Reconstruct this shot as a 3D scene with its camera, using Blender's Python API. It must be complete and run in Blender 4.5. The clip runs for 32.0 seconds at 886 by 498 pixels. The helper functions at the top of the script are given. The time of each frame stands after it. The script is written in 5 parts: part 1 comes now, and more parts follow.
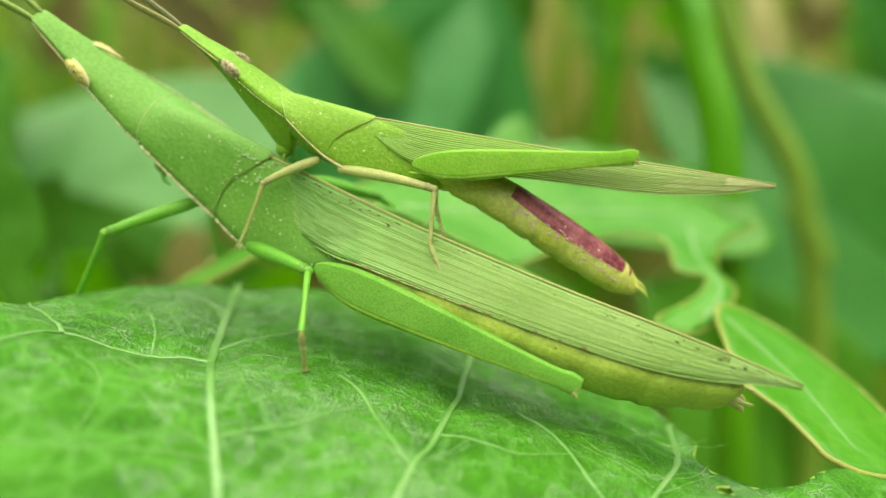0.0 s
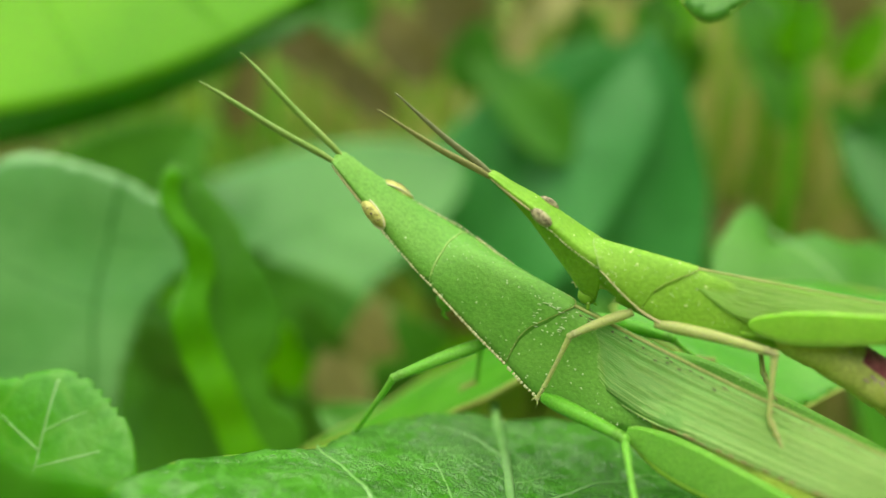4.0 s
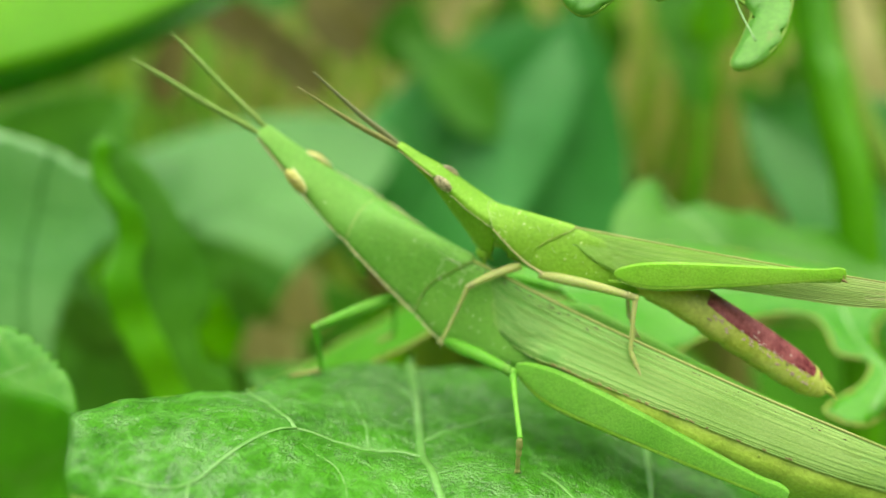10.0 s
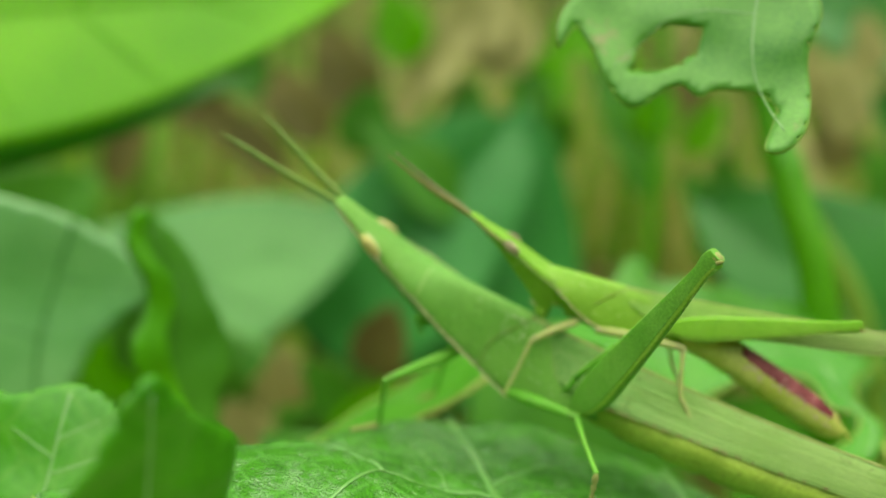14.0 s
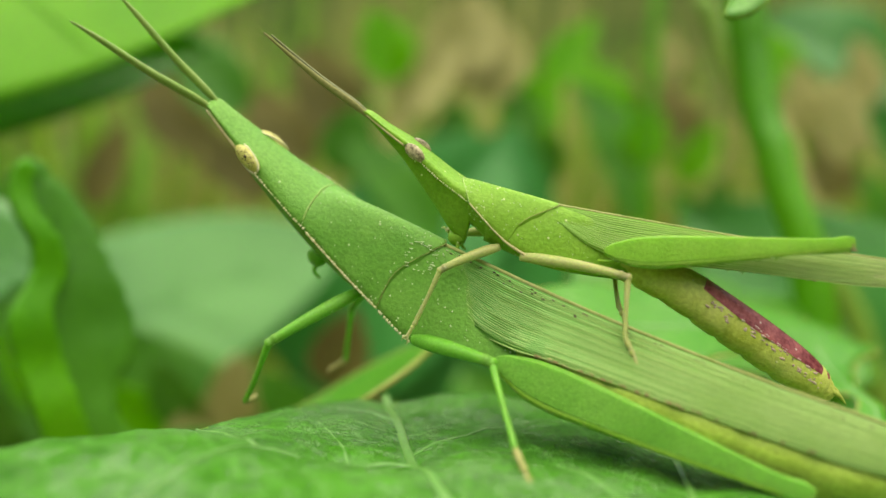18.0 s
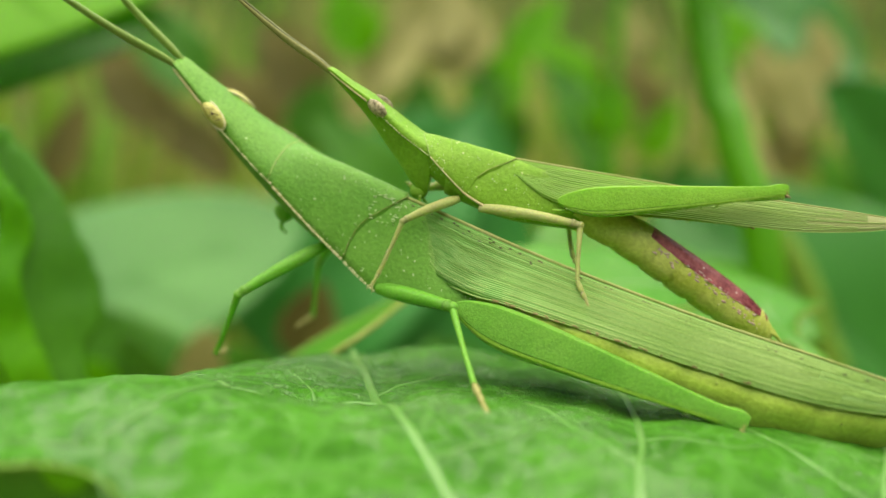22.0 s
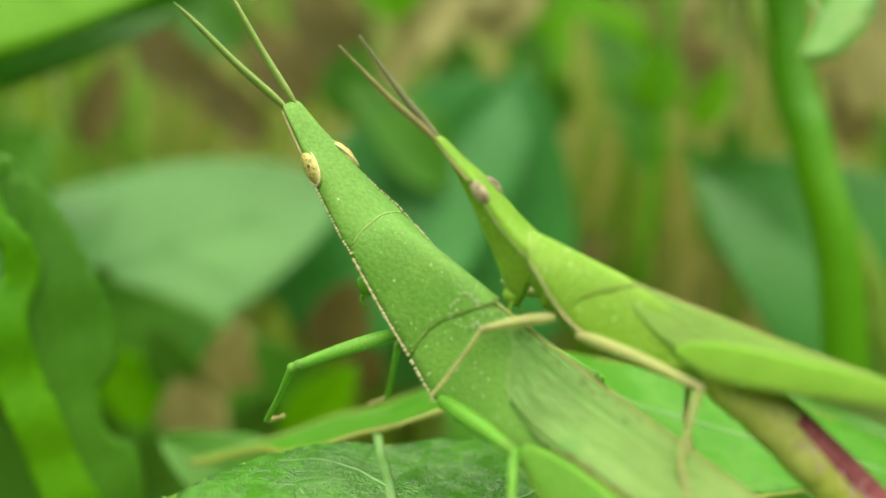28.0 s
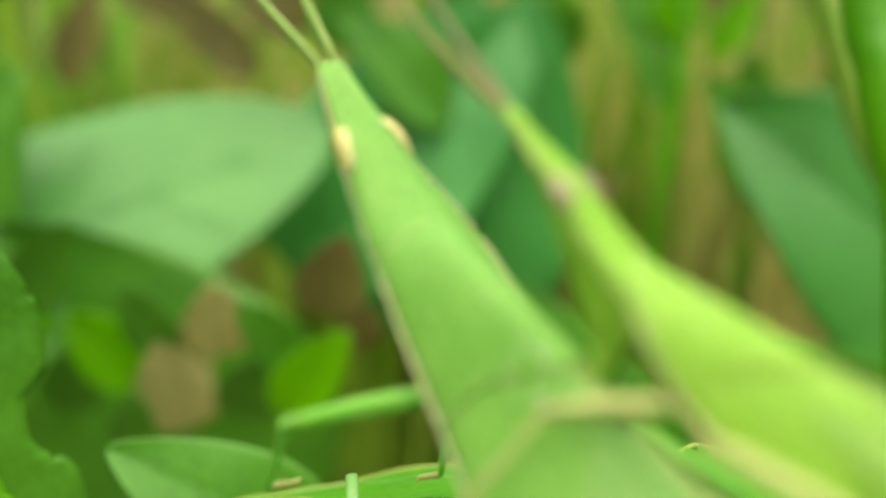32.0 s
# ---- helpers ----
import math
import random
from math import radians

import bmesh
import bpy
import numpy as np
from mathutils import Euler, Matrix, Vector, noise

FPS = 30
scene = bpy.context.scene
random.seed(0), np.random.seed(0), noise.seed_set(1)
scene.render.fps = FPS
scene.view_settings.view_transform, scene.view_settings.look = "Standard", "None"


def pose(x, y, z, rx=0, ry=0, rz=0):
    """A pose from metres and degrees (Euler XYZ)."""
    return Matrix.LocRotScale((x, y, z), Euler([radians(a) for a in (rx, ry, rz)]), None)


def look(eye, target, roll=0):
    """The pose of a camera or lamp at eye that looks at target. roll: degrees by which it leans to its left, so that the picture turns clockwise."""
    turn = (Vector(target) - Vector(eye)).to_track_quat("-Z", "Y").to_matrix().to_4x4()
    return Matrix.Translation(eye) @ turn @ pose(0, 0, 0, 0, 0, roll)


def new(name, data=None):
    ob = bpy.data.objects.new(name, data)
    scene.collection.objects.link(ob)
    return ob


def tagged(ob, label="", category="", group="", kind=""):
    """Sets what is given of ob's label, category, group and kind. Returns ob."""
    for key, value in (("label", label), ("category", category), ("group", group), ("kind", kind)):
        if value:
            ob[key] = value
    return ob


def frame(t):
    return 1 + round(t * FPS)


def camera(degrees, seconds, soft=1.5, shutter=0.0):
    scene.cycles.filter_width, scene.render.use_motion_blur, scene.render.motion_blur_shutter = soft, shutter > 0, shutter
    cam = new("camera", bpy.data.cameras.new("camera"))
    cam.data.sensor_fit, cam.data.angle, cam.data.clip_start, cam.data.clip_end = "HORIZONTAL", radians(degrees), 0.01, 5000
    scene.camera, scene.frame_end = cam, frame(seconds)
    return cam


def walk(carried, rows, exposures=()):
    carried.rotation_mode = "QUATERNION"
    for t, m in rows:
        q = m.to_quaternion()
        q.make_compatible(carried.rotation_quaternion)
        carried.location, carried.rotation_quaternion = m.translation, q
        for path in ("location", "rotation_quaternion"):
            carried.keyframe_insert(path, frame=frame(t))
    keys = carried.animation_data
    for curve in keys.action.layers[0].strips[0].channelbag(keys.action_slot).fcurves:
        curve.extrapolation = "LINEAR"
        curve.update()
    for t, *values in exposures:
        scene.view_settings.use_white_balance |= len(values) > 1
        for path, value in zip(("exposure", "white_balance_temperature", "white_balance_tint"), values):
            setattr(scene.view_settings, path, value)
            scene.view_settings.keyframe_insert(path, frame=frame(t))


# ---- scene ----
FOV = 63.0
cam = camera(FOV, 32.0, soft=1.5)
cam.data.dof.use_dof = True
cam.data.dof.focus_distance = 0.036
cam.data.dof.aperture_fstop = 17.5
PATH = [
    (0, 0.00655, -0.03846, 0.30734, 72.58, -0.37, -5.38),
    (0.5, 0.00540, -0.03672, 0.30817, 72.97, -0.03, -3.26),
    (1, 0.00263, -0.03646, 0.30790, 76.17, -0.12, -2.20),
    (1.5, 0.00053, -0.03615, 0.30864, 76.95, -0.11, -1.04),
    (2, 0.00053, -0.03620, 0.30991, 78.38, 1.09, 1.53),
    (2.5, 0.00024, -0.03512, 0.31127, 75.37, 1.88, 4.12),
    (3, 0.00017, -0.03512, 0.31230, 74.70, 1.30, 3.59),
    (3.5, -0.00060, -0.03545, 0.31277, 76.06, 1.24, 4.48),
    (4, -0.00212, -0.03405, 0.31187, 76.13, 1.64, 4.89),
    (4.5, -0.00290, -0.03312, 0.31220, 76.56, 1.34, 5.88),
    (6.5, -0.00445, -0.03258, 0.31214, 77.69, 1.88, 5.12),
    (7, -0.00435, -0.03333, 0.31239, 77.52, 1.69, 4.76),
    (7.5, -0.00258, -0.03536, 0.31228, 77.24, 1.10, 2.77),
    (8, -0.00073, -0.03693, 0.31174, 76.47, 0.57, 1.08),
    (8.5, -0.00011, -0.03800, 0.31182, 75.64, 0.06, 0.34),
    (9, 0.00003, -0.03801, 0.31200, 75.00, -0.03, 0.07),
    (9.5, -0.00054, -0.03812, 0.31200, 74.22, 0.25, 0.42),
    (10, -0.00060, -0.03902, 0.31230, 74.16, 0.53, -0.20),
    (10.5, -0.00075, -0.04026, 0.31112, 72.98, 0.90, -2.03),
    (11, -0.00093, -0.03974, 0.31142, 74.06, 0.91, -2.41),
    (11.5, -0.00182, -0.03795, 0.31017, 74.75, 1.50, -3.05),
    (12, -0.00140, -0.03818, 0.31001, 74.18, 1.20, -4.61),
    (12.5, -0.00110, -0.03953, 0.31108, 75.64, 0.53, -5.86),
    (13, -0.00174, -0.04017, 0.31339, 77.82, 0.74, -7.78),
    (13.5, -0.00583, -0.04089, 0.31211, 78.82, 0.61, -7.05),
    (14, -0.00874, -0.04346, 0.31186, 80.92, -0.88, -5.20),
    (14.5, -0.01238, -0.04343, 0.30871, 81.29, -1.24, -5.96),
    (15, -0.00997, -0.04553, 0.30838, 82.54, -1.03, -9.32),
    (15.5, -0.00698, -0.04345, 0.30752, 82.60, -0.17, -9.21),
    (17.5, -0.00230, -0.03759, 0.30458, 84.43, -1.28, -5.58),
    (18, -0.00226, -0.03613, 0.30378, 84.49, -1.39, -5.03),
    (18.5, -0.00205, -0.03562, 0.30360, 84.88, -1.66, -4.81),
    (19, -0.00203, -0.03604, 0.30385, 85.18, -1.56, -5.72),
    (19.5, -0.00313, -0.03567, 0.30306, 84.83, -1.12, -4.24),
    (20, -0.00320, -0.03527, 0.30285, 85.33, -0.79, -4.13),
    (20.5, -0.00304, -0.03500, 0.30277, 87.01, -0.84, -3.76),
    (21, -0.00238, -0.03567, 0.30344, 87.23, -1.21, -4.58),
    (21.5, -0.00209, -0.03716, 0.30331, 85.64, -1.23, -7.09),
    (22, -0.00208, -0.03799, 0.30246, 83.04, -1.19, -7.55),
    (22.5, -0.00204, -0.03793, 0.30245, 82.76, -1.41, -7.60),
    (23, -0.00216, -0.03706, 0.30167, 82.15, -1.35, -6.28),
    (23.5, -0.00176, -0.03661, 0.30139, 81.55, -1.33, -6.59),
    (24, -0.00219, -0.03688, 0.30164, 81.14, -1.41, -4.89),
    (24.5, -0.00164, -0.03566, 0.30089, 80.58, -1.28, -6.27),
    (25, -0.00202, -0.03601, 0.30206, 81.21, -1.29, -5.75),
    (25.5, -0.00198, -0.03673, 0.30228, 80.65, -0.48, -3.30),
    (26, -0.00140, -0.03657, 0.30313, 80.71, -1.27, -4.07),
    (26.5, -0.00089, -0.03510, 0.30267, 84.96, -3.05, -3.69),
    (28.5, -0.00238, -0.02823, 0.31098, 77.06, -1.52, -4.71),
    (29, -0.00206, -0.02612, 0.31144, 76.67, -1.52, -2.75),
    (29.5, -0.00234, -0.02574, 0.31106, 77.17, -1.52, -1.37),
    (30, -0.00203, -0.02501, 0.31103, 75.97, -1.53, -2.04),
    (30.5, -0.00240, -0.02455, 0.30956, 76.16, -1.50, -2.70),
    (31, -0.00199, -0.02272, 0.31022, 75.18, -1.50, -3.25),
    (31.5, -0.00203, -0.02001, 0.30937, 74.02, -1.50, -4.22),
    (32, -0.00083, -0.01842, 0.30959, 73.49, -1.50, -4.54),
]
# sway of the broad leaf with what sits on it: seconds, shift in metres, turn in degrees about PIVOT
PIVOT = (0.0, 0.0, 0.3)
SWAY = [
    (28.5, 0.00264, 0.00056, 0.00044, -8.86, 10.40, -17.16),
    (29, 0.00313, 0.00002, 0.00079, -8.57, 10.01, -18.06),
    (29.5, 0.00339, -0.00018, 0.00090, -8.83, 10.80, -18.18),
    (30, 0.00373, -0.00028, 0.00094, -9.68, 10.02, -19.78),
    (30.5, 0.00453, -0.00027, 0.00103, -9.63, 10.41, -20.96),
    (31, 0.00211, -0.00026, -0.00020, -12.84, 10.73, -18.71),
    (31.5, 0.00299, -0.00024, 0.00072, -13.35, 11.09, -22.61),
    (32, 0.00343, -0.00007, 0.00054, -15.23, 8.72, -27.43),
]
STOPS = [(0, 0.44), (3.5, 0.31), (7, 0.12), (9, 0.34), (12, 0.44), (13, 0.19), (15.5, 0.16), (18, 0.24), (20, 0.26), (22, 0.26), (24, 0.32), (26.5, 0.39), (28.5, 0.29), (29, 0.26), (30, 0.36), (31, 0.52), (32, 0.56)]
walk(cam, [(t, pose(*p)) for t, *p in PATH], [(t, e, 7650 if t < 17 else 7750, 5 if t == 0 else -4 if t < 17 else 6) for t, e in STOPS])

MM = 0.001
# ---- light: a bright overcast day, softened by leaves around ----
world = bpy.data.worlds.new("sky")
world.use_nodes = True
scene.world = world
wn = world.node_tree.nodes
sky = wn.new("ShaderNodeTexSky")
sky.sky_type, sky.sun_disc = "NISHITA", False
sky.sun_elevation, sky.sun_rotation = radians(84), radians(180)
world.node_tree.links.new(sky.outputs[0], wn["Background"].inputs[0])
wn["Background"].inputs[1].default_value = 0.18
sun = new("sun", bpy.data.lights.new("sun", "SUN"))
sun.data.energy, sun.data.angle, sun.data.color = 5.3, radians(108), (1.0, 0.95, 0.84)
sun.matrix_world = look((0.03, -0.1, 1.2), (0, 0, 0.2))
# ---- materials ----
def nodes_of(name):
    m = bpy.data.materials.new(name)
    m.use_nodes = True
    t = m.node_tree
    return m, t, t.nodes["Principled BSDF"]


def node(t, kind, **values):
    n = t.nodes.new(kind)
    for key, v in values.items():
        n.inputs[key.replace("_", " ")].default_value = v
    return n


def ramp(t, fac, stops):
    r = t.nodes.new("ShaderNodeValToRGB")
    while len(r.color_ramp.elements) < len(stops):
        r.color_ramp.elements.new(0.5)
    for e, (p, c) in zip(r.color_ramp.elements, stops):
        e.position, e.color = p, (*c, 1)
    t.links.new(fac, r.inputs[0])
    return r.outputs[0]


def noise_of(t, scale, detail=3.0, stretch=None, space="Object"):
    """Noise in object space; scale is in features a metre."""
    co = t.nodes.new("ShaderNodeTexCoord").outputs[space]
    if stretch:
        mp = t.nodes.new("ShaderNodeMapping")
        mp.inputs["Scale"].default_value = stretch
        t.links.new(co, mp.inputs[0])
        co = mp.outputs[0]
    n = node(t, "ShaderNodeTexNoise", Scale=scale, Detail=detail, Roughness=0.55)
    t.links.new(co, n.inputs["Vector"])
    return n.outputs[0]


def mix(t, fac, a, b, mode="MIX"):
    m = t.nodes.new("ShaderNodeMix")
    m.data_type, m.blend_type = "RGBA", mode
    for sock, v in ((m.inputs[0], fac), (m.inputs[6], a), (m.inputs[7], b)):
        if isinstance(v, (int, float)):
            sock.default_value = v
        elif isinstance(v, tuple):
            sock.default_value = (*v, 1)
        else:
            t.links.new(v, sock)
    return m.outputs[2]


def bump(t, bsdf, height, strength, distance):
    """Relief under the surface and its clear coat."""
    b = node(t, "ShaderNodeBump", Strength=strength, Distance=distance)
    t.links.new(height, b.inputs["Height"])
    t.links.new(b.outputs[0], bsdf.inputs["Normal"])
    t.links.new(b.outputs[0], bsdf.inputs["Coat Normal"])


def skin(name, dark, light, rough=0.42, grain=1500, blotch=220, sub=0.0, spots=None, bumpy=0.25, few_at=0.6, dot_scale=1900):
    """Insect cuticle: two scales of colour, fine pitted relief, optional pale tubercles."""
    m, t, p = nodes_of(name)
    big, fine = noise_of(t, blotch), noise_of(t, grain * 3.5, 4)
    col = ramp(t, big, [(0.35, dark), (0.65, light)])
    col = mix(t, 0.3, col, ramp(t, fine, [(0.3, tuple(c * 0.5 for c in dark)), (0.7, tuple(min(1, c * 1.25) for c in light))]))
    mottle = noise_of(t, blotch * 3.2, 5)
    col = mix(t, ramp(t, mottle, [(0.55, (0, 0, 0)), (0.75, (0.12, 0.12, 0.12))]), col, tuple(min(1, c * 1.35 + 0.03) for c in light))
    col = mix(t, ramp(t, mottle, [(0.25, (0.2, 0.2, 0.2)), (0.42, (0, 0, 0))]), col, tuple(c * 0.55 for c in dark))
    height = mix(t, 0.4, fine, mottle)
    if spots:
        v = t.nodes.new("ShaderNodeTexVoronoi")
        v.inputs["Scale"].default_value = dot_scale
        t.links.new(t.nodes.new("ShaderNodeTexCoord").outputs["Object"], v.inputs["Vector"])
        dot = ramp(t, v.outputs["Distance"], [(0.06, (0.9, 0.9, 0.9)), (0.14, (0, 0, 0))])
        few = ramp(t, v.outputs["Color"], [(few_at, (0, 0, 0)), (few_at + 0.03, (1, 1, 1))])
        fac = mix(t, 1.0, dot, few, "MULTIPLY")
        col = mix(t, fac, col, spots)
        height = mix(t, 0.7, fine, fac, "ADD")
    t.links.new(col, p.inputs["Base Color"])
    p.inputs["Roughness"].default_value = rough
    p.inputs["Specular IOR Level"].default_value = 0.25
    p.inputs["Subsurface Weight"].default_value = sub
    p.inputs["Subsurface Radius"].default_value = (0.0006, 0.0009, 0.0003)
    p.inputs["Subsurface Scale"].default_value = 1.0
    bump(t, p, height, bumpy, 0.00014)
    return m


def veined(name, base, tail, vein, turn, lines=40, rough=0.45):
    """A wing: fine veins running along it, green at the base and changing to its tail colour; turn is where, 0 to 1."""
    m, t, p = nodes_of(name)
    wander = noise_of(t, 1.0, 2.0, (3.0, 9.0, 1.0), "UV")
    uv = t.nodes.new("ShaderNodeSeparateXYZ")
    t.links.new(t.nodes.new("ShaderNodeTexCoord").outputs["UV"], uv.inputs[0])
    phase = t.nodes.new("ShaderNodeMath")
    phase.operation = "MULTIPLY_ADD"
    t.links.new(uv.outputs[1], phase.inputs[0])
    phase.inputs[1].default_value = 6.283 * lines
    swell = t.nodes.new("ShaderNodeMath")
    swell.operation = "MULTIPLY"
    t.links.new(wander, swell.inputs[0])
    swell.inputs[1].default_value = 5.0
    t.links.new(swell.outputs[0], phase.inputs[2])
    wave = t.nodes.new("ShaderNodeMath")
    wave.operation = "SINE"
    t.links.new(phase.outputs[0], wave.inputs[0])
    level = t.nodes.new("ShaderNodeMath")
    level.operation = "MULTIPLY_ADD"
    t.links.new(wave.outputs[0], level.inputs[0])
    level.inputs[1].default_value, level.inputs[2].default_value = 0.32, 0.5
    sharp = ramp(t, uv.outputs[0], [(0.0, (0.1, 0.1, 0.1)), (0.16, (1, 1, 1))])
    fine_lines = mix(t, sharp, (0.5, 0.5, 0.5), level.outputs[0])
    wide_lines = noise_of(t, 1.0, 2.0, (2.0, 15.0, 1.0), "UV")
    big, fine = noise_of(t, 260, 4), noise_of(t, 2600, 3)
    co = t.nodes.new("ShaderNodeTexCoord").outputs["UV"]
    sep = t.nodes.new("ShaderNodeSeparateXYZ")
    t.links.new(co, sep.inputs[0])
    along = t.nodes.new("ShaderNodeMath")
    along.operation = "MULTIPLY_ADD"
    t.links.new(big, along.inputs[0])
    along.inputs[1].default_value = 0.45
    t.links.new(sep.outputs[0], along.inputs[2])
    body = ramp(t, along.outputs[0], [(turn[0], base), (turn[1], tail)])
    c = mix(t, ramp(t, wide_lines, [(0.42, (0.5, 0.5, 0.5)), (0.6, (0, 0, 0))]), body, mix(t, 1.0, body, (0.78, 0.85, 0.7), "MULTIPLY"))
    c = mix(t, ramp(t, fine_lines, [(0.55, (0, 0, 0)), (0.8, (0.75, 0.75, 0.75))]), c, mix(t, 0.65, body, vein))
    c = mix(t, ramp(t, fine_lines, [(0.2, (0.8, 0.8, 0.8)), (0.45, (0, 0, 0))]), c, mix(t, 1.0, body, (0.6, 0.7, 0.5), "MULTIPLY"))
    c = mix(t, ramp(t, fine, [(0.68, (0, 0, 0)), (0.8, (0.35, 0.35, 0.35))]), c, vein)
    stain = ramp(t, noise_of(t, 420, 5), [(0.70, (0, 0, 0)), (0.76, (0.5, 0.5, 0.5))])
    c = mix(t, stain, c, (0.22, 0.17, 0.07))
    t.links.new(c, p.inputs["Base Color"])
    p.inputs["Roughness"].default_value = rough
    bump(t, p, mix(t, 0.3, fine_lines, fine), 0.6, 0.00008)
    return m


def foliage(name, dark, light, rough=0.4, blotch=40, grain=600, net=0, translucent=0.25, bumpy=0.3, pale=None, coat=0.0, quilt=0, spots=None, speckle=0.2, sheen_scale=0):
    """A leaf: two scales of green, a net of small veins in relief, light passing through."""
    m, t, p = nodes_of(name)
    big, fine = noise_of(t, blotch, 4), noise_of(t, grain * 2.5, 4)
    c = ramp(t, big, [(0.33, dark), (0.66, light)])
    c = mix(t, speckle, c, ramp(t, fine, [(0.3, tuple(x * 0.5 for x in dark)), (0.7, tuple(min(1, x * 1.3) for x in light))]))
    height = fine
    if net:
        v = t.nodes.new("ShaderNodeTexVoronoi")
        v.feature = "DISTANCE_TO_EDGE"
        v.inputs["Scale"].default_value = net
        warp = t.nodes.new("ShaderNodeVectorMath")
        warp.operation = "MULTIPLY_ADD"
        nz = node(t, "ShaderNodeTexNoise", Scale=net * 0.7, Detail=2.0)
        co = t.nodes.new("ShaderNodeTexCoord").outputs["Object"]
        t.links.new(co, nz.inputs["Vector"])
        t.links.new(nz.outputs["Color"], warp.inputs[0])
        warp.inputs[1].default_value = (0.5 / net,) * 3
        t.links.new(co, warp.inputs[2])
        t.links.new(warp.outputs[0], v.inputs["Vector"])
        edge = ramp(t, v.outputs["Distance"], [(0.0, (0, 0, 0)), (0.10, (1, 1, 1))])
        line = ramp(t, v.outputs["Distance"], [(0.0, (1, 1, 1)), (0.12, (0, 0, 0))])
        c = mix(t, mix(t, 0.35, (0, 0, 0), line), c, pale or tuple(min(1, x * 1.8) for x in light))
        height = mix(t, 0.92, edge, fine)
    if quilt:
        height = mix(t, 0.6, height, noise_of(t, quilt, 5))
    if spots:
        c = mix(t, ramp(t, noise_of(t, 150, 5), [(0.62, (0, 0, 0)), (0.68, (0.8, 0.8, 0.8))]), c, spots)
    p.inputs["Specular IOR Level"].default_value = 0.2 if sheen_scale else 0.5 + 0.4 * coat
    p.inputs["Coat Weight"].default_value = coat
    if sheen_scale:
        # Coat broken up by noise, standing in for patchy sheen from sky openings.
        patch = mix(t, 0.45, noise_of(t, sheen_scale, 6, (1.0, 0.55, 1.0)), noise_of(t, sheen_scale * 9, 4))
        t.links.new(ramp(t, patch, [(0.47, (0, 0, 0)), (0.57, (coat,) * 3)]), p.inputs["Coat Weight"])
    p.inputs["Coat Roughness"].default_value = 0.15 if sheen_scale else 0.2
    p.inputs["Coat IOR"].default_value = 2.1 if sheen_scale else 1.65
    t.links.new(c, p.inputs["Base Color"])
    p.inputs["Roughness"].default_value = rough
    bump(t, p, height, bumpy, 0.0007 if quilt else 0.0002)
    if translucent:
        tr = t.nodes.new("ShaderNodeBsdfTranslucent")
        lum = mix(t, 1.0, c, (1.0, 1.15, 0.5), "MULTIPLY")
        t.links.new(lum, tr.inputs[0])
        ms = t.nodes.new("ShaderNodeMixShader")
        ms.inputs[0].default_value = translucent
        t.links.new(p.outputs[0], ms.inputs[1])
        t.links.new(tr.outputs[0], ms.inputs[2])
        t.links.new(ms.outputs[0], t.nodes["Material Output"].inputs[0])
    return m


F_SKIN = skin("green_cuticle", (0.105, 0.31, 0.04), (0.175, 0.40, 0.07), spots=(0.55, 0.70, 0.38), bumpy=0.4, rough=0.5, sub=0.15)
F_LEG = skin("leg_green", (0.08, 0.32, 0.022), (0.16, 0.42, 0.055), grain=2200, spots=(0.4, 0.62, 0.25), sub=0.35)
F_WING = veined("female_wing", (0.10, 0.37, 0.045), (0.23, 0.42, 0.10), (0.36, 0.56, 0.2), (0.3, 0.9), 30)
F_EDGE = skin("pale_edge", (0.25, 0.44, 0.1), (0.37, 0.54, 0.18), grain=2500)
RIDGE = skin("yellow_ridge", (0.16, 0.38, 0.03), (0.27, 0.47, 0.065), grain=1800, blotch=400)
KEEL_G = skin("tan_green_line", (0.24, 0.32, 0.07), (0.4, 0.41, 0.16), grain=1800, blotch=500)
F_FEMUR = skin("thigh_green", (0.1, 0.31, 0.03), (0.17, 0.41, 0.06), grain=2200, blotch=300, spots=(0.36, 0.6, 0.2), rough=0.6, sub=0.35)
F_BELLY = skin("female_belly", (0.26, 0.38, 0.05), (0.42, 0.58, 0.1), grain=1200, blotch=380, spots=(0.15, 0.18, 0.04), bumpy=0.5, few_at=0.5, dot_scale=1500)
M_SKIN = skin("yellow_green_cuticle", (0.15, 0.36, 0.022), (0.23, 0.45, 0.05), spots=(0.62, 0.72, 0.35), bumpy=0.4, rough=0.5, sub=0.15)
M_WING = veined("male_wing", (0.17, 0.40, 0.03), (0.34, 0.36, 0.16), (0.42, 0.54, 0.16), (0.72, 1.08), 18)
M_FEMUR = skin("male_femur_green", (0.14, 0.37, 0.02), (0.22, 0.46, 0.05), grain=2500, spots=(0.5, 0.68, 0.2), sub=0.35)
M_LEG = skin("tan_leg", (0.29, 0.36, 0.10), (0.43, 0.45, 0.18), grain=2500, sub=0.35)
M_BELLY = skin("male_belly", (0.42, 0.5, 0.065), (0.62, 0.67, 0.2), grain=1400, blotch=500, spots=(0.7, 0.7, 0.4), bumpy=0.45)
PURPLE = skin("purple_stripe", (0.10, 0.006, 0.02), (0.5, 0.16, 0.17), rough=0.15, grain=1600, blotch=900, spots=(0.8, 0.66, 0.6))
BEAD = skin("cream_bead", (0.52, 0.52, 0.27), (0.68, 0.66, 0.42), grain=2500)
KEEL = skin("tan_keel", (0.42, 0.37, 0.17), (0.58, 0.51, 0.28), grain=2500)
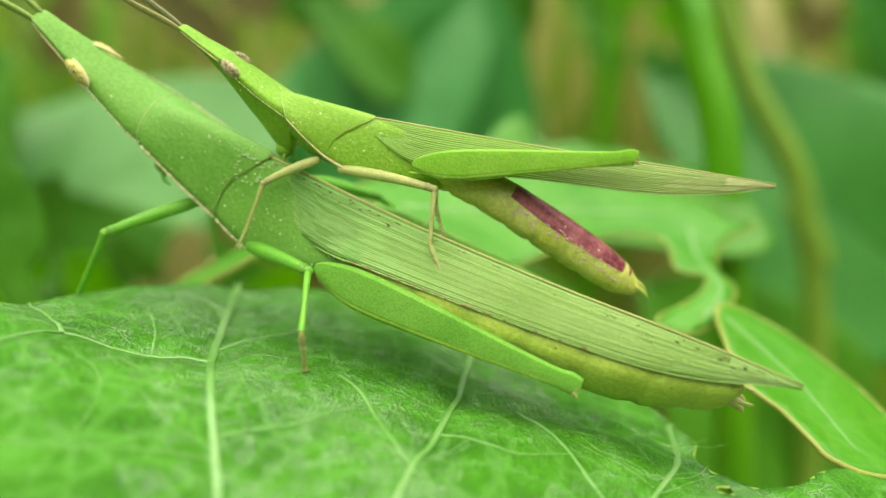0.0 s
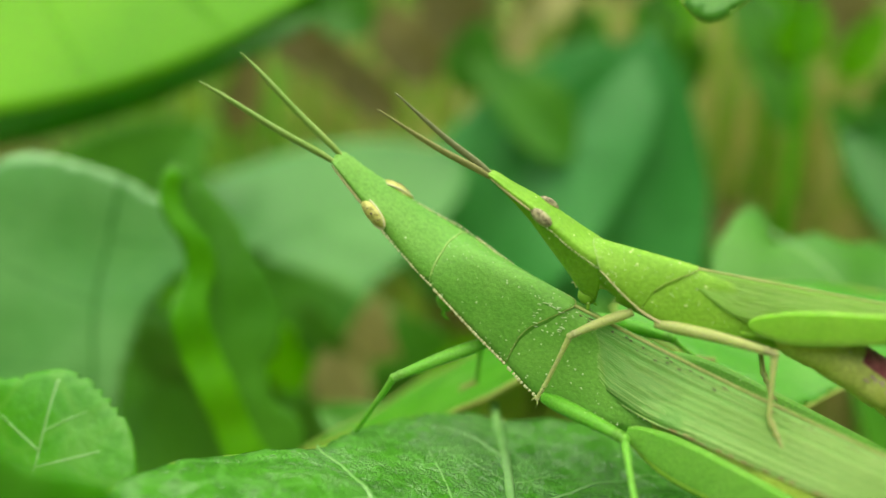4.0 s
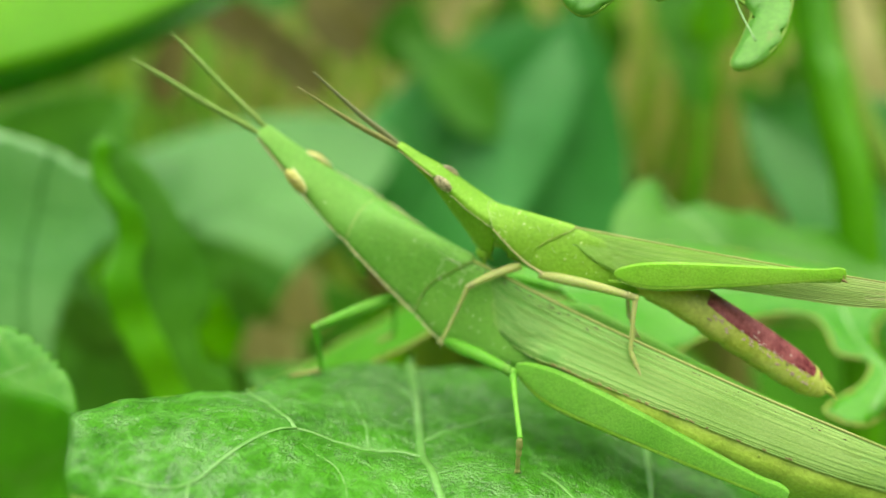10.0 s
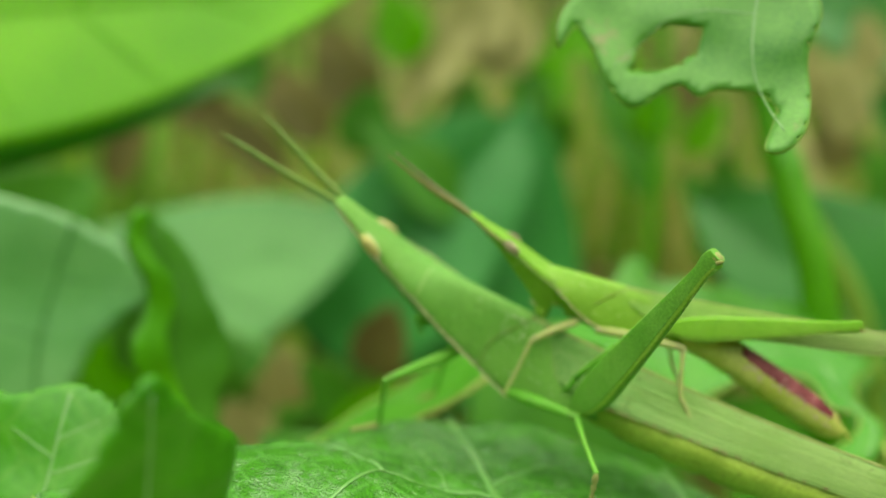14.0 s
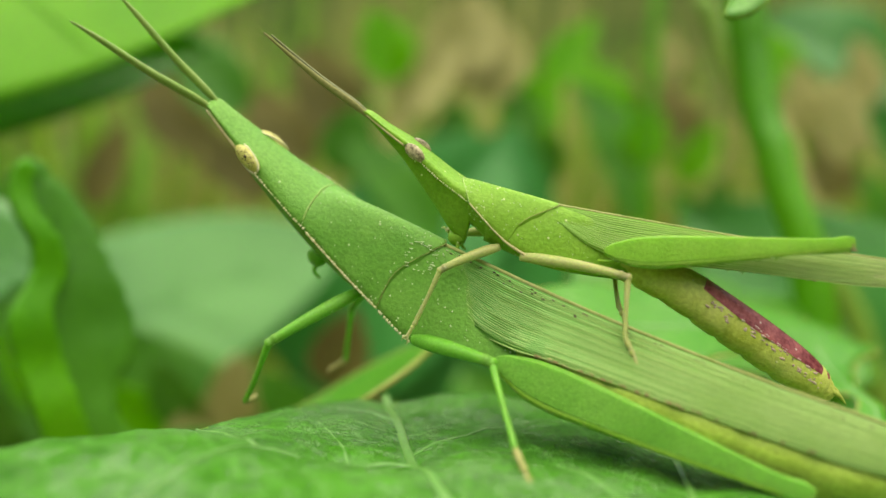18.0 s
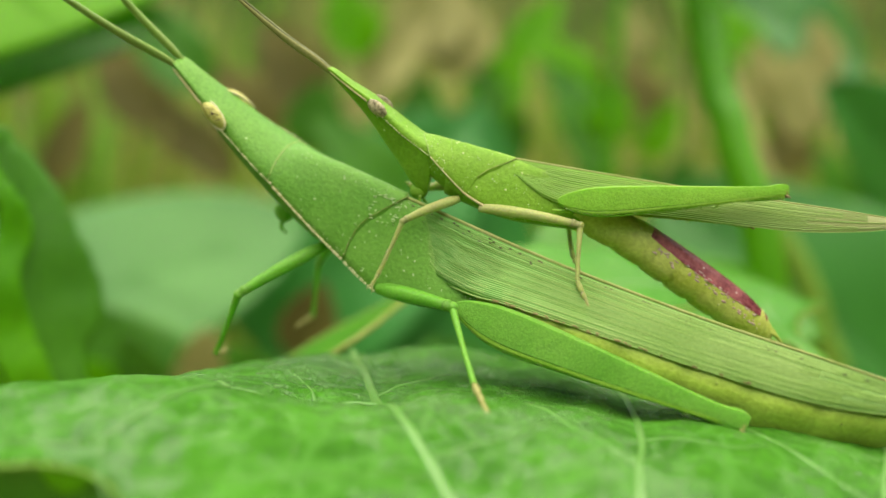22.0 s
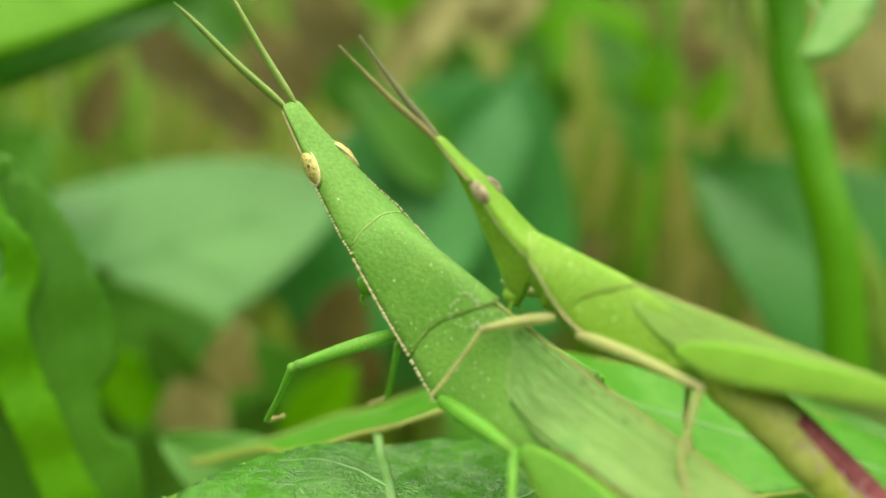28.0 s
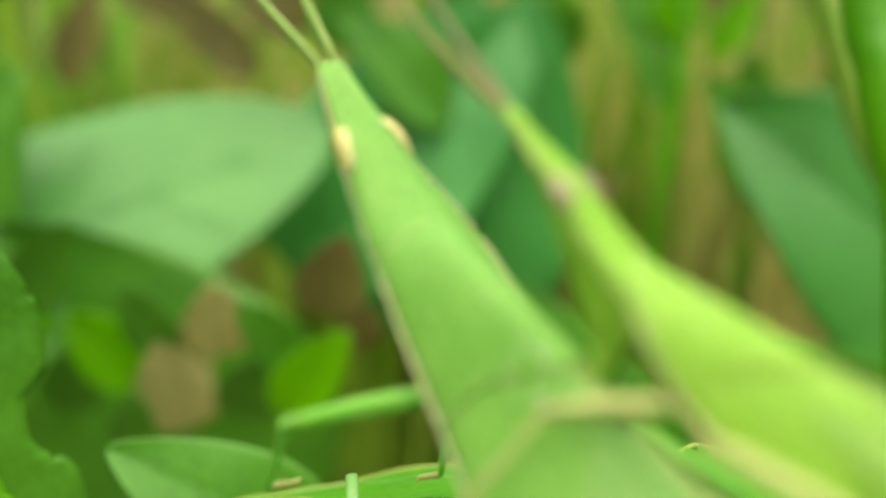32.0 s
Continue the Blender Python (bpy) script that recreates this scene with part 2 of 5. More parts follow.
EYE = skin("buff_eye", (0.38, 0.38, 0.07), (0.6, 0.58, 0.2), rough=0.3, grain=3500, blotch=2600, spots=(0.09, 0.07, 0.02), few_at=0.25, dot_scale=5200)
PINK = skin("pale_pink_fleck", (0.55, 0.32, 0.3), (0.75, 0.62, 0.55), rough=0.3, grain=1600)
M_EYE = skin("banded_eye", (0.06, 0.045, 0.025), (0.58, 0.52, 0.32), rough=0.3, grain=2500, blotch=5200)
F_FOOT = skin("olive_foot", (0.22, 0.27, 0.07), (0.38, 0.36, 0.14), grain=2500)
BROWN = skin("brown_foot", (0.16, 0.12, 0.05), (0.36, 0.28, 0.12), grain=2500)
ANT = skin("antenna_green", (0.16, 0.34, 0.05), (0.30, 0.40, 0.12), grain=2500)
M_ANT = skin("antenna_tan", (0.22, 0.24, 0.07), (0.36, 0.33, 0.15), grain=2500)
M_ANT2 = skin("antenna_grey", (0.18, 0.2, 0.09), (0.3, 0.32, 0.17), grain=2500)
GRIT = skin("pale_tubercle", (0.34, 0.52, 0.22), (0.58, 0.68, 0.42), grain=2500)
DARK = skin("dark_fleck", (0.05, 0.05, 0.03), (0.14, 0.12, 0.06))

LEAF = foliage("broad_leaf", (0.016, 0.115, 0.004), (0.078, 0.34, 0.018), rough=0.5, blotch=300, grain=2200, net=480, pale=(0.16, 0.46, 0.09), coat=0.95, quilt=520, bumpy=1.0, speckle=0.45, translucent=0.12, sheen_scale=150)
VEIN = foliage("leaf_vein", (0.12, 0.38, 0.055), (0.25, 0.51, 0.16), rough=0.36, blotch=200, grain=2000, coat=0.5)
RIM = foliage("leaf_rim", (0.28, 0.40, 0.06), (0.42, 0.47, 0.12), rough=0.5, blotch=200, grain=2000)
RIM_G = foliage("leaf_rim_green", (0.12, 0.36, 0.02), (0.26, 0.44, 0.06), rough=0.5, blotch=200, grain=2000)
LEAF_B = foliage("bright_leaf", (0.045, 0.29, 0.006), (0.09, 0.38, 0.014), rough=0.42, blotch=60, translucent=0.35, net=300, pale=(0.15, 0.42, 0.05), coat=0.1, quilt=300)
LEAF_LIME = foliage("lime_leaf", (0.13, 0.47, 0.002), (0.22, 0.6, 0.004), rough=0.5, blotch=30, translucent=0.5)
LEAF_EDGE = foliage("curled_leaf_edge", (0.07, 0.36, 0.003), (0.13, 0.48, 0.006), rough=0.5, blotch=60, translucent=0.4)
LEAF_PALE = foliage("pale_leaf", (0.02, 0.17, 0.015), (0.075, 0.3, 0.045), rough=0.5, blotch=16, translucent=0.2, coat=0.1)
LEAF_SILVER = foliage("silvery_leaf", (0.08, 0.34, 0.06), (0.2, 0.5, 0.16), rough=0.35, blotch=60, translucent=0.25, coat=0.5)
LEAF_HANG = foliage("pale_glossy_leaf", (0.05, 0.28, 0.015), (0.18, 0.50, 0.07), rough=0.42, blotch=150, grain=1500, coat=0.12, quilt=400, translucent=0.35, bumpy=0.12, spots=(0.34, 0.24, 0.12))
LEAF_TEAL = foliage("teal_leaf", (0.025, 0.18, 0.014), (0.05, 0.27, 0.035), rough=0.4, blotch=25)
LEAF_BLUE = foliage("bluish_leaf", (0.03, 0.25, 0.03), (0.07, 0.37, 0.075), rough=0.4, blotch=25)
LEAF_MID = foliage("mid_leaf", (0.04, 0.2, 0.008), (0.08, 0.3, 0.018), rough=0.45, blotch=60)
LEAF_DRY = foliage("dry_leaf", (0.09, 0.088, 0.015), (0.24, 0.215, 0.05), rough=0.7, blotch=30)
STEM = foliage("stem_green", (0.06, 0.3, 0.003), (0.11, 0.41, 0.008), rough=0.45, blotch=60)
STEM_Y = foliage("stem_yellow", (0.15, 0.34, 0.03), (0.26, 0.43, 0.06), rough=0.5, blotch=60)
GRASS = foliage("grass_blades", (0.08, 0.27, 0.012), (0.3, 0.5, 0.06), rough=0.6, blotch=12)
STRAW = foliage("straw", (0.3, 0.31, 0.08), (0.6, 0.57, 0.24), rough=0.7, blotch=30)
SOIL = foliage("soil", (0.05, 0.04, 0.02), (0.15, 0.11, 0.05), rough=0.9, blotch=25, grain=300, translucent=0)
HEDGE = foliage("far_growth", (0.025, 0.08, 0.006), (0.24, 0.27, 0.055), rough=0.8, blotch=5, grain=25, translucent=0)
# ---- building tools ----
def part(name, bm, material, parent=None, label="", crease=0):
    me = bpy.data.meshes.new(name)
    bmesh.ops.recalc_face_normals(bm, faces=bm.faces)
    bm.to_mesh(me)
    bm.free()
    for m in material if isinstance(material, (list, tuple)) else [material]:
        me.materials.append(m)
    me.polygons.foreach_set("use_smooth", [True] * len(me.polygons))
    if crease:
        me.set_sharp_from_angle(angle=radians(crease))
    ob = new(name, me)
    ob.parent = parent
    return tagged(ob, label)


def lerp_rings(rings, n):
    """Fill in rings between the given ones along a smooth curve."""
    a = [np.array(r, float) for r in rings]
    out = []
    for i in range(len(a) - 1):
        p0, p1, p2, p3 = a[max(i - 1, 0)], a[i], a[i + 1], a[min(i + 2, len(a) - 1)]
        for k in range(n):
            t = k / n
            out.append(p1 + 0.5 * t * (p2 - p0 + t * (2 * p0 - 5 * p1 + 4 * p2 - p3 + t * (3 * (p1 - p2) + p3 - p0))))
    out.append(a[-1])
    return out


def loft(rings, closed=True, caps=True, bm=None, scale=MM):
    bm = bm or bmesh.new()
    vs = [[bm.verts.new(Vector(p) * scale) for p in r] for r in rings]
    n = len(vs[0])
    for a, b in zip(vs, vs[1:]):
        for i in range(n if closed else n - 1):
            j = (i + 1) % n
            bm.faces.new((a[i], a[j], b[j], b[i]))
    if caps and closed:
        bm.faces.new(vs[0])
        bm.faces.new(vs[-1][::-1])
    return bm


def mirrored(half):
    """A closed ring from its left half, top to bottom, each (s, r, u)."""
    right = [(s, -r, u) for s, r, u in half[::-1] if abs(r) > 1e-6]
    return list(half) + right


def rounded(ring, n=1):
    """Cut the corners of a closed ring."""
    for _ in range(n):
        r = [np.array(p, float) for p in ring]
        ring = []
        for p, q in zip(r, r[1:] + r[:1]):
            ring += [0.78 * p + 0.22 * q, 0.22 * p + 0.78 * q]
    return ring


def tube(points, radii, sides=8, flat=1.0, flat_dir=(0, 0, 1), steps=4, bm=None, scale=MM):
    """A tapered tube through points; flat squeezes it along flat_dir."""
    pts = lerp_rings([[p] for p in points], steps)
    rad = lerp_rings([[[r, 0, 0]] for r in radii], steps)
    pts, rad = [Vector(p[0]) for p in pts], [max(float(r[0][0]), 1e-4) for r in rad]
    rings = []
    for i, p in enumerate(pts):
        d = (pts[min(i + 1, len(pts) - 1)] - pts[max(i - 1, 0)]).normalized()
        w = Vector(flat_dir)
        w = (w - d * w.dot(d))
        w = w.normalized() if w.length > 1e-6 else d.orthogonal().normalized()
        v = d.cross(w)
        rings.append([p + rad[i] * (v * math.cos(a) + w * (flat * math.sin(a))) for a in [2 * math.pi * k / sides for k in range(sides)]])
    return loft(rings, True, True, bm, scale)


def ball(bm, at, radii, seg=12, rings=8, axis=None):
    m = Matrix.Translation(Vector(at) * MM)
    if axis is not None:
        m = m @ Vector(axis).to_track_quat("X", "Z").to_matrix().to_4x4()
    m = m @ Matrix.Diagonal((*(Vector(radii) * MM), 1))
    bmesh.ops.create_uvsphere(bm, u_segments=seg, v_segments=rings, radius=1, matrix=m)
    return bm


def beads(points, radius, spacing, rng, parent):
    """A row of small cream tubercles along a line, each a part of its own on one shared mesh."""
    pts = [Vector(p) for p in points]
    me = bpy.data.meshes.get("bead")
    if not me:
        bm = bmesh.new()
        bmesh.ops.create_icosphere(bm, subdivisions=1, radius=1)
        me = bpy.data.meshes.new("bead")
        bm.to_mesh(me)
        bm.free()
        me.materials.append(BEAD)
        me.polygons.foreach_set("use_smooth", [True] * len(me.polygons))
    for a, b in zip(pts, pts[1:]):
        n = max(1, int((b - a).length / spacing))
        for k in range(n):
            p = a.lerp(b, (k + 0.5 * rng.random()) / n)
            r = radius * rng.uniform(0.7, 1.15)
            ob = new("bead", me)
            ob.parent = parent
            ob.matrix_basis = Matrix.Translation(p * MM) @ Matrix.Diagonal((r * MM, r * MM, r * MM, 1))


def grit(rings, count, radius, rng, side=-1, lowest=-9.0):
    """Small tubercles strewn over a lofted surface."""
    bm = bmesh.new()
    n, made = len(rings[0]), 0
    while made < count:
        i, j = rng.randrange(len(rings) - 1), rng.randrange(n)
        p = Vector(rings[i][j]).lerp(Vector(rings[i][(j + 1) % n]), rng.random()).lerp(Vector(rings[i + 1][j]).lerp(Vector(rings[i + 1][(j + 1) % n]), 0.5), rng.random())
        made += 1
        if p.z > lowest and (p.y * side > 0 or rng.random() < 0.3):
            r = radius * rng.uniform(0.55, 1.25) * MM
            bmesh.ops.create_icosphere(bm, subdivisions=1, radius=1, matrix=Matrix.Translation(p * MM) @ Matrix.Diagonal((r, r, r, 1)))
    return bm


def frame_matrix(a, r, u, o):
    return Matrix(((a[0], r[0], u[0], o[0]), (a[1], r[1], u[1], o[1]), (a[2], r[2], u[2], o[2]), (0, 0, 0, 1)))


def leg_pose(pivot, tip, side):
    """A part whose x axis runs from pivot to tip and whose y axis is nearest to side."""
    x = (Vector(tip) - Vector(pivot)).normalized()
    y = Vector(side)
    y = (y - x * y.dot(x)).normalized()
    z = x.cross(y)
    return frame_matrix(x, y, z, Vector(pivot) * MM)
# ---- the two grasshoppers, each in its own axes: s to the tail, r to its right, u up, in mm ----
F_FRAME = frame_matrix((0.8610, -0.3476, -0.3714), (0.4960, 0.7358, 0.4612), (0.1129, -0.5812, 0.8059), (-0.00096, 0.00281, 0.29833))
M_FRAME = frame_matrix((0.9530, -0.1962, -0.2309), (0.2522, 0.9360, 0.2457), (0.1679, -0.2924, 0.9415), (0.00252, -0.00001, 0.30296))


def hind_femur(length, height, thick, material, knee_material, parent, name="hind_femur"):
    """Along +x from the hip; z is its height, y its thickness. A flat plate with a ridge above and below."""
    rings, top, low = [], [], []
    for k, h, lift in ((0, 0.16, 0.12), (0.025, 0.42, 0.1), (0.07, 0.68, 0.06), (0.14, 0.92, 0.02), (0.24, 1.0, 0.0), (0.42, 0.88, 0.01), (0.62, 0.68, 0.02), (0.80, 0.48, 0.04), (0.91, 0.38, 0.06), (0.965, 0.45, 0.07), (1.0, 0.37, 0.05)):
        zt, zb, y = height * (h * 0.52 + lift), height * (-h * 0.48 + lift), thick * (0.4 + 0.6 * h)
        x, d = length * k, zt - zb
        rings.append([(x, 0, zt), (x, -0.2 * y, zt - 0.02 * d), (x, -0.42 * y, zt - 0.06 * d), (x, -0.5 * y, zt - 0.45 * d), (x, -0.48 * y, zb + 0.2 * d), (x, -0.3 * y, zb + 0.14 * d), (x, -0.26 * y, zb + 0.03 * d), (x, 0, zb),
                      (x, 0.26 * y, zb + 0.03 * d), (x, 0.3 * y, zb + 0.14 * d), (x, 0.48 * y, zb + 0.2 * d), (x, 0.5 * y, zt - 0.45 * d), (x, 0.42 * y, zt - 0.06 * d), (x, 0.2 * y, zt - 0.02 * d)])
        if 0.02 < k < 0.97:
            top.append((x, -0.30 * y, zt - 0.07 * d))
            low.append((x, -0.37 * y, zb + 0.15 * d))
    femur = part(name, loft(lerp_rings(rings, 4)), material, parent, crease=24)
    q = 0.012 * height
    part("upper_ridge", tube(top[2:], [q * 0.5] * len(top[2:]), 6), material, femur, "thin ridge along the thigh")
    part("lower_ridge", tube(low, [0.015 * height, 0.04 * height] + [0.07 * height] * (len(low) - 4) + [0.06 * height, 0.04 * height], 10, 0.35, (0, 1, 0)), RIDGE, femur, "yellowish lower ridge of the thigh")
    hairs = bmesh.new()
    rng = random.Random(3)
    for a, b in zip(low, low[1:]):
        for _ in range(9):
            p = Vector(a).lerp(Vector(b), rng.random()) + Vector((0, 0, -0.06 * height))
            tube([p, p + Vector((rng.uniform(0.02, 0.16), -0.04, -rng.uniform(0.06, 0.13)))], [0.012, 0.004], 3, steps=1, bm=hairs)
    tagged(part("fringe", hairs, F_EDGE, femur, "short pale hairs under the thigh"), kind="stuff")
    knee = bmesh.new()
    ball(knee, (length * 0.99, 0, height * 0.02), (length * 0.014, thick * 0.34, height * 0.17))
    tube([(length * 0.985, -thick * 0.2, -0.08 * height), (length * 1.005, -thick * 0.3, -0.16 * height)], [0.07 * height, 0.02 * height], 6, bm=knee)
    part("knee", knee, knee_material, femur, "brown-tipped knee")
    return femur


def hind_tibia(length, radius, material, femur, span, drop):
    """Folded back under the femur; its origin is at the knee and it runs along -x."""
    b = Vector((-length, 0.2, 0))
    bm = tube([(0, 0, 0), b * 0.5 + Vector((0, 0, -0.06)), b], [radius * 1.2, radius * 0.85, radius * 0.75], 8)
    for k in range(9):
        for side in (-0.16, 0.16):
            p = b * (0.3 + 0.075 * k)
            tube([p, p + Vector((-0.3, side, -0.42))], [radius * 0.32, 0.02], 5, steps=1, bm=bm)
    tube([b, b + Vector((-0.7, 0, -0.2)), b + Vector((-1.6, 0, -0.1))], [radius * 0.8, radius * 0.75, radius * 0.35], 6, steps=2, bm=bm)
    ob = part("hind_tibia", bm, material, femur, "slender spined hind shin")
    ob.matrix_basis = pose(span * 0.98 * MM, 0, drop * MM, 0, 0, 0)
    return ob


def walking_leg(name, hip, knee, foot, toe, radii, parent, mats):
    """Femur, turning at the hip, with a tibia and a foot that turn at the knee."""
    hip, knee, foot, toe = Vector(hip), Vector(knee), Vector(foot), Vector(toe)
    bow = Vector((0, 0, 0.12))
    end = knee - hip
    bm = tube([hip * 0, end * 0.2 + bow * 0.6, end * 0.5 + bow, end * 0.8 + bow * 0.7, end], [radii[0] * 0.8, radii[0] * 1.12, radii[0] * 1.05, radii[0] * 0.85, radii[0] * 0.7], 12)
    ball(bm, end, (radii[0] * 0.8,) * 3, 10, 8)
    ball(bm, end * 0.93 + bow * 0.4, (radii[0] * 0.85,) * 3, 10, 8)
    femur = part(name + "_femur", bm, mats[0], parent)
    femur.matrix_basis = Matrix.Translation(hip * MM)
    shank = foot - knee
    bm = tube([shank * 0, shank * 0.07, shank * 0.5 - bow * 0.5, shank * 0.93, shank], [radii[1] * 0.9, radii[1] * 1.1, radii[1] * 0.8, radii[1] * 0.85, radii[1] * 0.95], 10)
    rng = random.Random(len(name))
    for k in range(8):
        q = shank * (0.4 + 0.07 * k)
        tube([q, q + shank.normalized() * 0.18 + Vector((rng.uniform(-0.2, 0.2), rng.uniform(-0.2, 0.2), 0))], [radii[1] * 0.22, 0.012], 4, steps=1, bm=bm)
    tibia = part(name + "_tibia", bm, mats[1], femur)
    d = (toe - foot).normalized()
    bm = bmesh.new()
    for k0, k1, q in ((0, 0.34, 0.95), (0.32, 0.55, 0.85), (0.53, 1.0, 0.7)):
        a, b = (toe - foot) * k0, (toe - foot) * k1
        tube([a, a.lerp(b, 0.35) - bow * 0.3, a.lerp(b, 0.75) - bow * 0.2, b], [radii[1] * q * 0.7, radii[1] * q * 1.1, radii[1] * q, radii[1] * q * 0.75], 8, steps=3, bm=bm)
    tip = toe - foot
    ball(bm, tip, (radii[1] * 0.85,) * 3, 8, 6)
    for k in (-1, 1):
        side = d.cross(Vector((0, 0, 1))).normalized() * k
        tube([tip, tip + side * 0.16 + d * 0.12, tip + side * 0.22 + d * 0.26 - bow], [0.06, 0.045, 0.012], 5, steps=2, bm=bm)
    tarsus = part(name + "_tarsus", bm, mats[2], femur, "jointed clawed foot")
    tibia.matrix_basis = Matrix.Translation((knee - hip) * MM)
    tarsus.matrix_basis = Matrix.Translation((foot - hip) * MM)
    return femur, tibia, tarsus


def wing(name, ridge, edge, material, parent, side, thick=0.05, n=46, across=9, bulge=0.22, count=23, rib=0.021):
    """A folded wing from its ridge line down to its free edge; side -1 is the left one."""
    def at(table, s):
        k = [row[0] for row in table]
        return [float(np.mean([np.interp(s + d, k, [row[i] for row in table]) for d in (-0.9, -0.45, 0, 0.45, 0.9)])) for i in (1, 2)]
    s0, s1 = ridge[0][0], ridge[-1][0]
    rings = []
    for i in range(n + 1):
        s = s0 + (s1 - s0) * (1 - (1 - i / n) ** 1.15)
        (r0, u0), (r1, u1) = at(ridge, s), at(edge, s)
        line = []
        for j in range(across + 1):
            k = j / across
            b = bulge * math.sin(math.pi * k) * (1 - 0.6 * i / n) * min(1.0, i / (0.42 * n)) ** 1.4
            line.append((s, side * (r0 + (r1 - r0) * k) + side * b * 0.7, u0 + (u1 - u0) * k + b * 0.7))
        rings.append(line)
    outer = rings
    inner = [[(s, r - side * thick * 1.2, u - thick) for s, r, u in line] for line in rings]
    ring = [o + list(reversed(q)) for o, q in zip(outer, inner)]
    bm = loft(ring)
    uv = bm.loops.layers.uv.new("along")
    width = 2 * across + 2
    bm.verts.index_update()
    for f in bm.faces:
        for lo in f.loops:
            i, j = divmod(lo.vert.index, width)
            lo[uv].uv = ((rings[i][0][0] - s0) / (s1 - s0), min(j, width - 1 - j) / across)
    ob = part(name, bm, material, parent)
    rng = random.Random(11)
    for v in range(count):
        k = (v + 0.5 + rng.uniform(-0.3, 0.3)) / count * 0.94 + 0.03
        last = int(n * rng.uniform(0.75, 0.97))
        line = []
        for i in range(0 if k < 0.6 else int(n * 0.05), last, 3):
            j = min(across - 1, int(k * across))
            p, q = Vector(outer[i][j]), Vector(outer[i][j + 1])
            line.append(p.lerp(q, k * across - j) + Vector((0, side * 0.008, 0.012)))
        part("vein", tube(line, [rib * min(1.25, 0.35 + 1.8 * m / len(line)) for m in range(len(line))], 5, 0.7, (0, side, 1), 1), F_EDGE, ob)
    return ob


def body_ring(s, ut, wd, wk, uk, drop, ub, skew=(0, 0, 0)):
    """Half profile: flat back, sloping side down to a keel, then under the belly."""
    return mirrored([(s + skew[0], 0, ut), (s + skew[1], -wd, ut - 0.07), (s + skew[2], -(wd + wk) / 2 - 0.1, (ut + uk) / 2 + 0.08), (s, -wk, uk), (s, -wk + 0.2, uk - drop), (s, -wk * 0.5, ub + 0.2), (s, 0, ub)])


def female():
    g = new("grasshopper")
    g.matrix_world = F_FRAME
    tagged(g, "large leaf-green slant-faced grasshopper resting on a broad leaf", "grasshopper", "pair of grasshoppers")
    rng = random.Random(4)
    head = [body_ring(-12.7, 5.72, 0.26, 0.34, 5.56, 0.08, 5.3), body_ring(-12.4, 5.76, 0.42, 0.5, 5.45, 0.1, 5.0), body_ring(-11.5, 5.36, 0.54, 0.68, 4.9, 0.2, 4.15),
            body_ring(-10.5, 4.9, 0.68, 0.92, 4.43, 0.3, 3.2), body_ring(-9.2, 4.45, 0.84, 1.2, 3.75, 0.4, 2.1), body_ring(-7.5, 3.84, 0.68, 1.6, 3.1, 0.5, 1.1),
            body_ring(-6.0, 3.46, 0.55, 1.93, 2.6, 0.6, 0.3), body_ring(-4.8, 3.35, 0.5, 2.0, 2.15, 0.7, -0.4), body_ring(-4.0, 3.2, 0.4, 1.9, 1.85, 0.7, -0.6)]
    h = part("head", loft(lerp_rings([rounded(r) for r in head], 4)), F_SKIN, g, "long pointed green head")
    for k in (-1, 1):
        bm = ball(bmesh.new(), (-9.45, k * 1.05, 4.06), (0.95, 0.36, 0.46), 24, 16, (1, 0.2 * k, -0.38))
        part("eye", bm, EYE, h, "oval buff eye with a dark pore")
        turn = Vector((1, 0.2 * k, -0.38)).to_track_quat("X", "Z")
        pores = bmesh.new()
        for n in range(34):
            x, a = (0.0, 0.75) if n == 0 else (rng.uniform(-0.65, 0.65), rng.uniform(0.15, 1.35))
            w = math.sqrt(1 - x * x)
            at = Vector((-9.45, k * 1.05, 4.06)) + turn @ Vector((0.95 * x, k * 0.365 * w * math.cos(a), 0.465 * w * math.sin(a)))
            q = 0.08 if n == 0 else rng.uniform(0.02, 0.036)
            ball(pores, at, (q * 1.4, q, q), 6, 4, (1, 0.2 * k, -0.38))
        part("pupil", pores, DARK, h, "dark pore and specks of the eye")
        rim = [Vector((-9.45, k * 1.05, 4.06)) + turn @ Vector((0.95 * math.cos(a), k * 0.2 * math.sin(a + 2.4), 0.42 * math.sin(a))) for a in np.linspace(0, 2 * math.pi, 19)]
        part("eye_rim", tube(rim, [0.06] * 19, 6, steps=1), BEAD, h, "pale rim of the eye")
        bm = tube([(-12.6, 0.46 * k, 5.38), (-11.5, 0.72 * k, 4.86), (-10.3, 1.0 * k, 4.32)], [0.05, 0.07, 0.06], 6)
        part("brow_line", bm, KEEL, h, "tan line from eye to head tip")
    for k, tip in ((-1, (-21.0, -1.1, 7.5)), (1, (-19.2, 0.6, 9.15))):
        a = Vector((-12.4, 0.28 * k, 5.5))
        b = Vector(tip)
        bm = tube([a, a.lerp(b, 0.12), a.lerp(b, 0.45) + Vector((0, 0, -0.12)), a.lerp(b, 0.8), b], [0.17, 0.35, 0.34, 0.25, 0.07], 8, 0.5, (0, 1, 0.4), 5)
        part("antenna", bm, ANT, h, "flat sword-shaped antenna")
    for r, s, u, q in ((0.75, -4.9, -0.6, 0.6), (-0.75, -4.9, -0.6, 0.6), (0, -5.1, -0.4, 0.7)):
        part("mandible" if r else "lip", ball(bmesh.new(), (s, r, u), (q, q * 0.7, q), 10, 8), F_LEG, h)
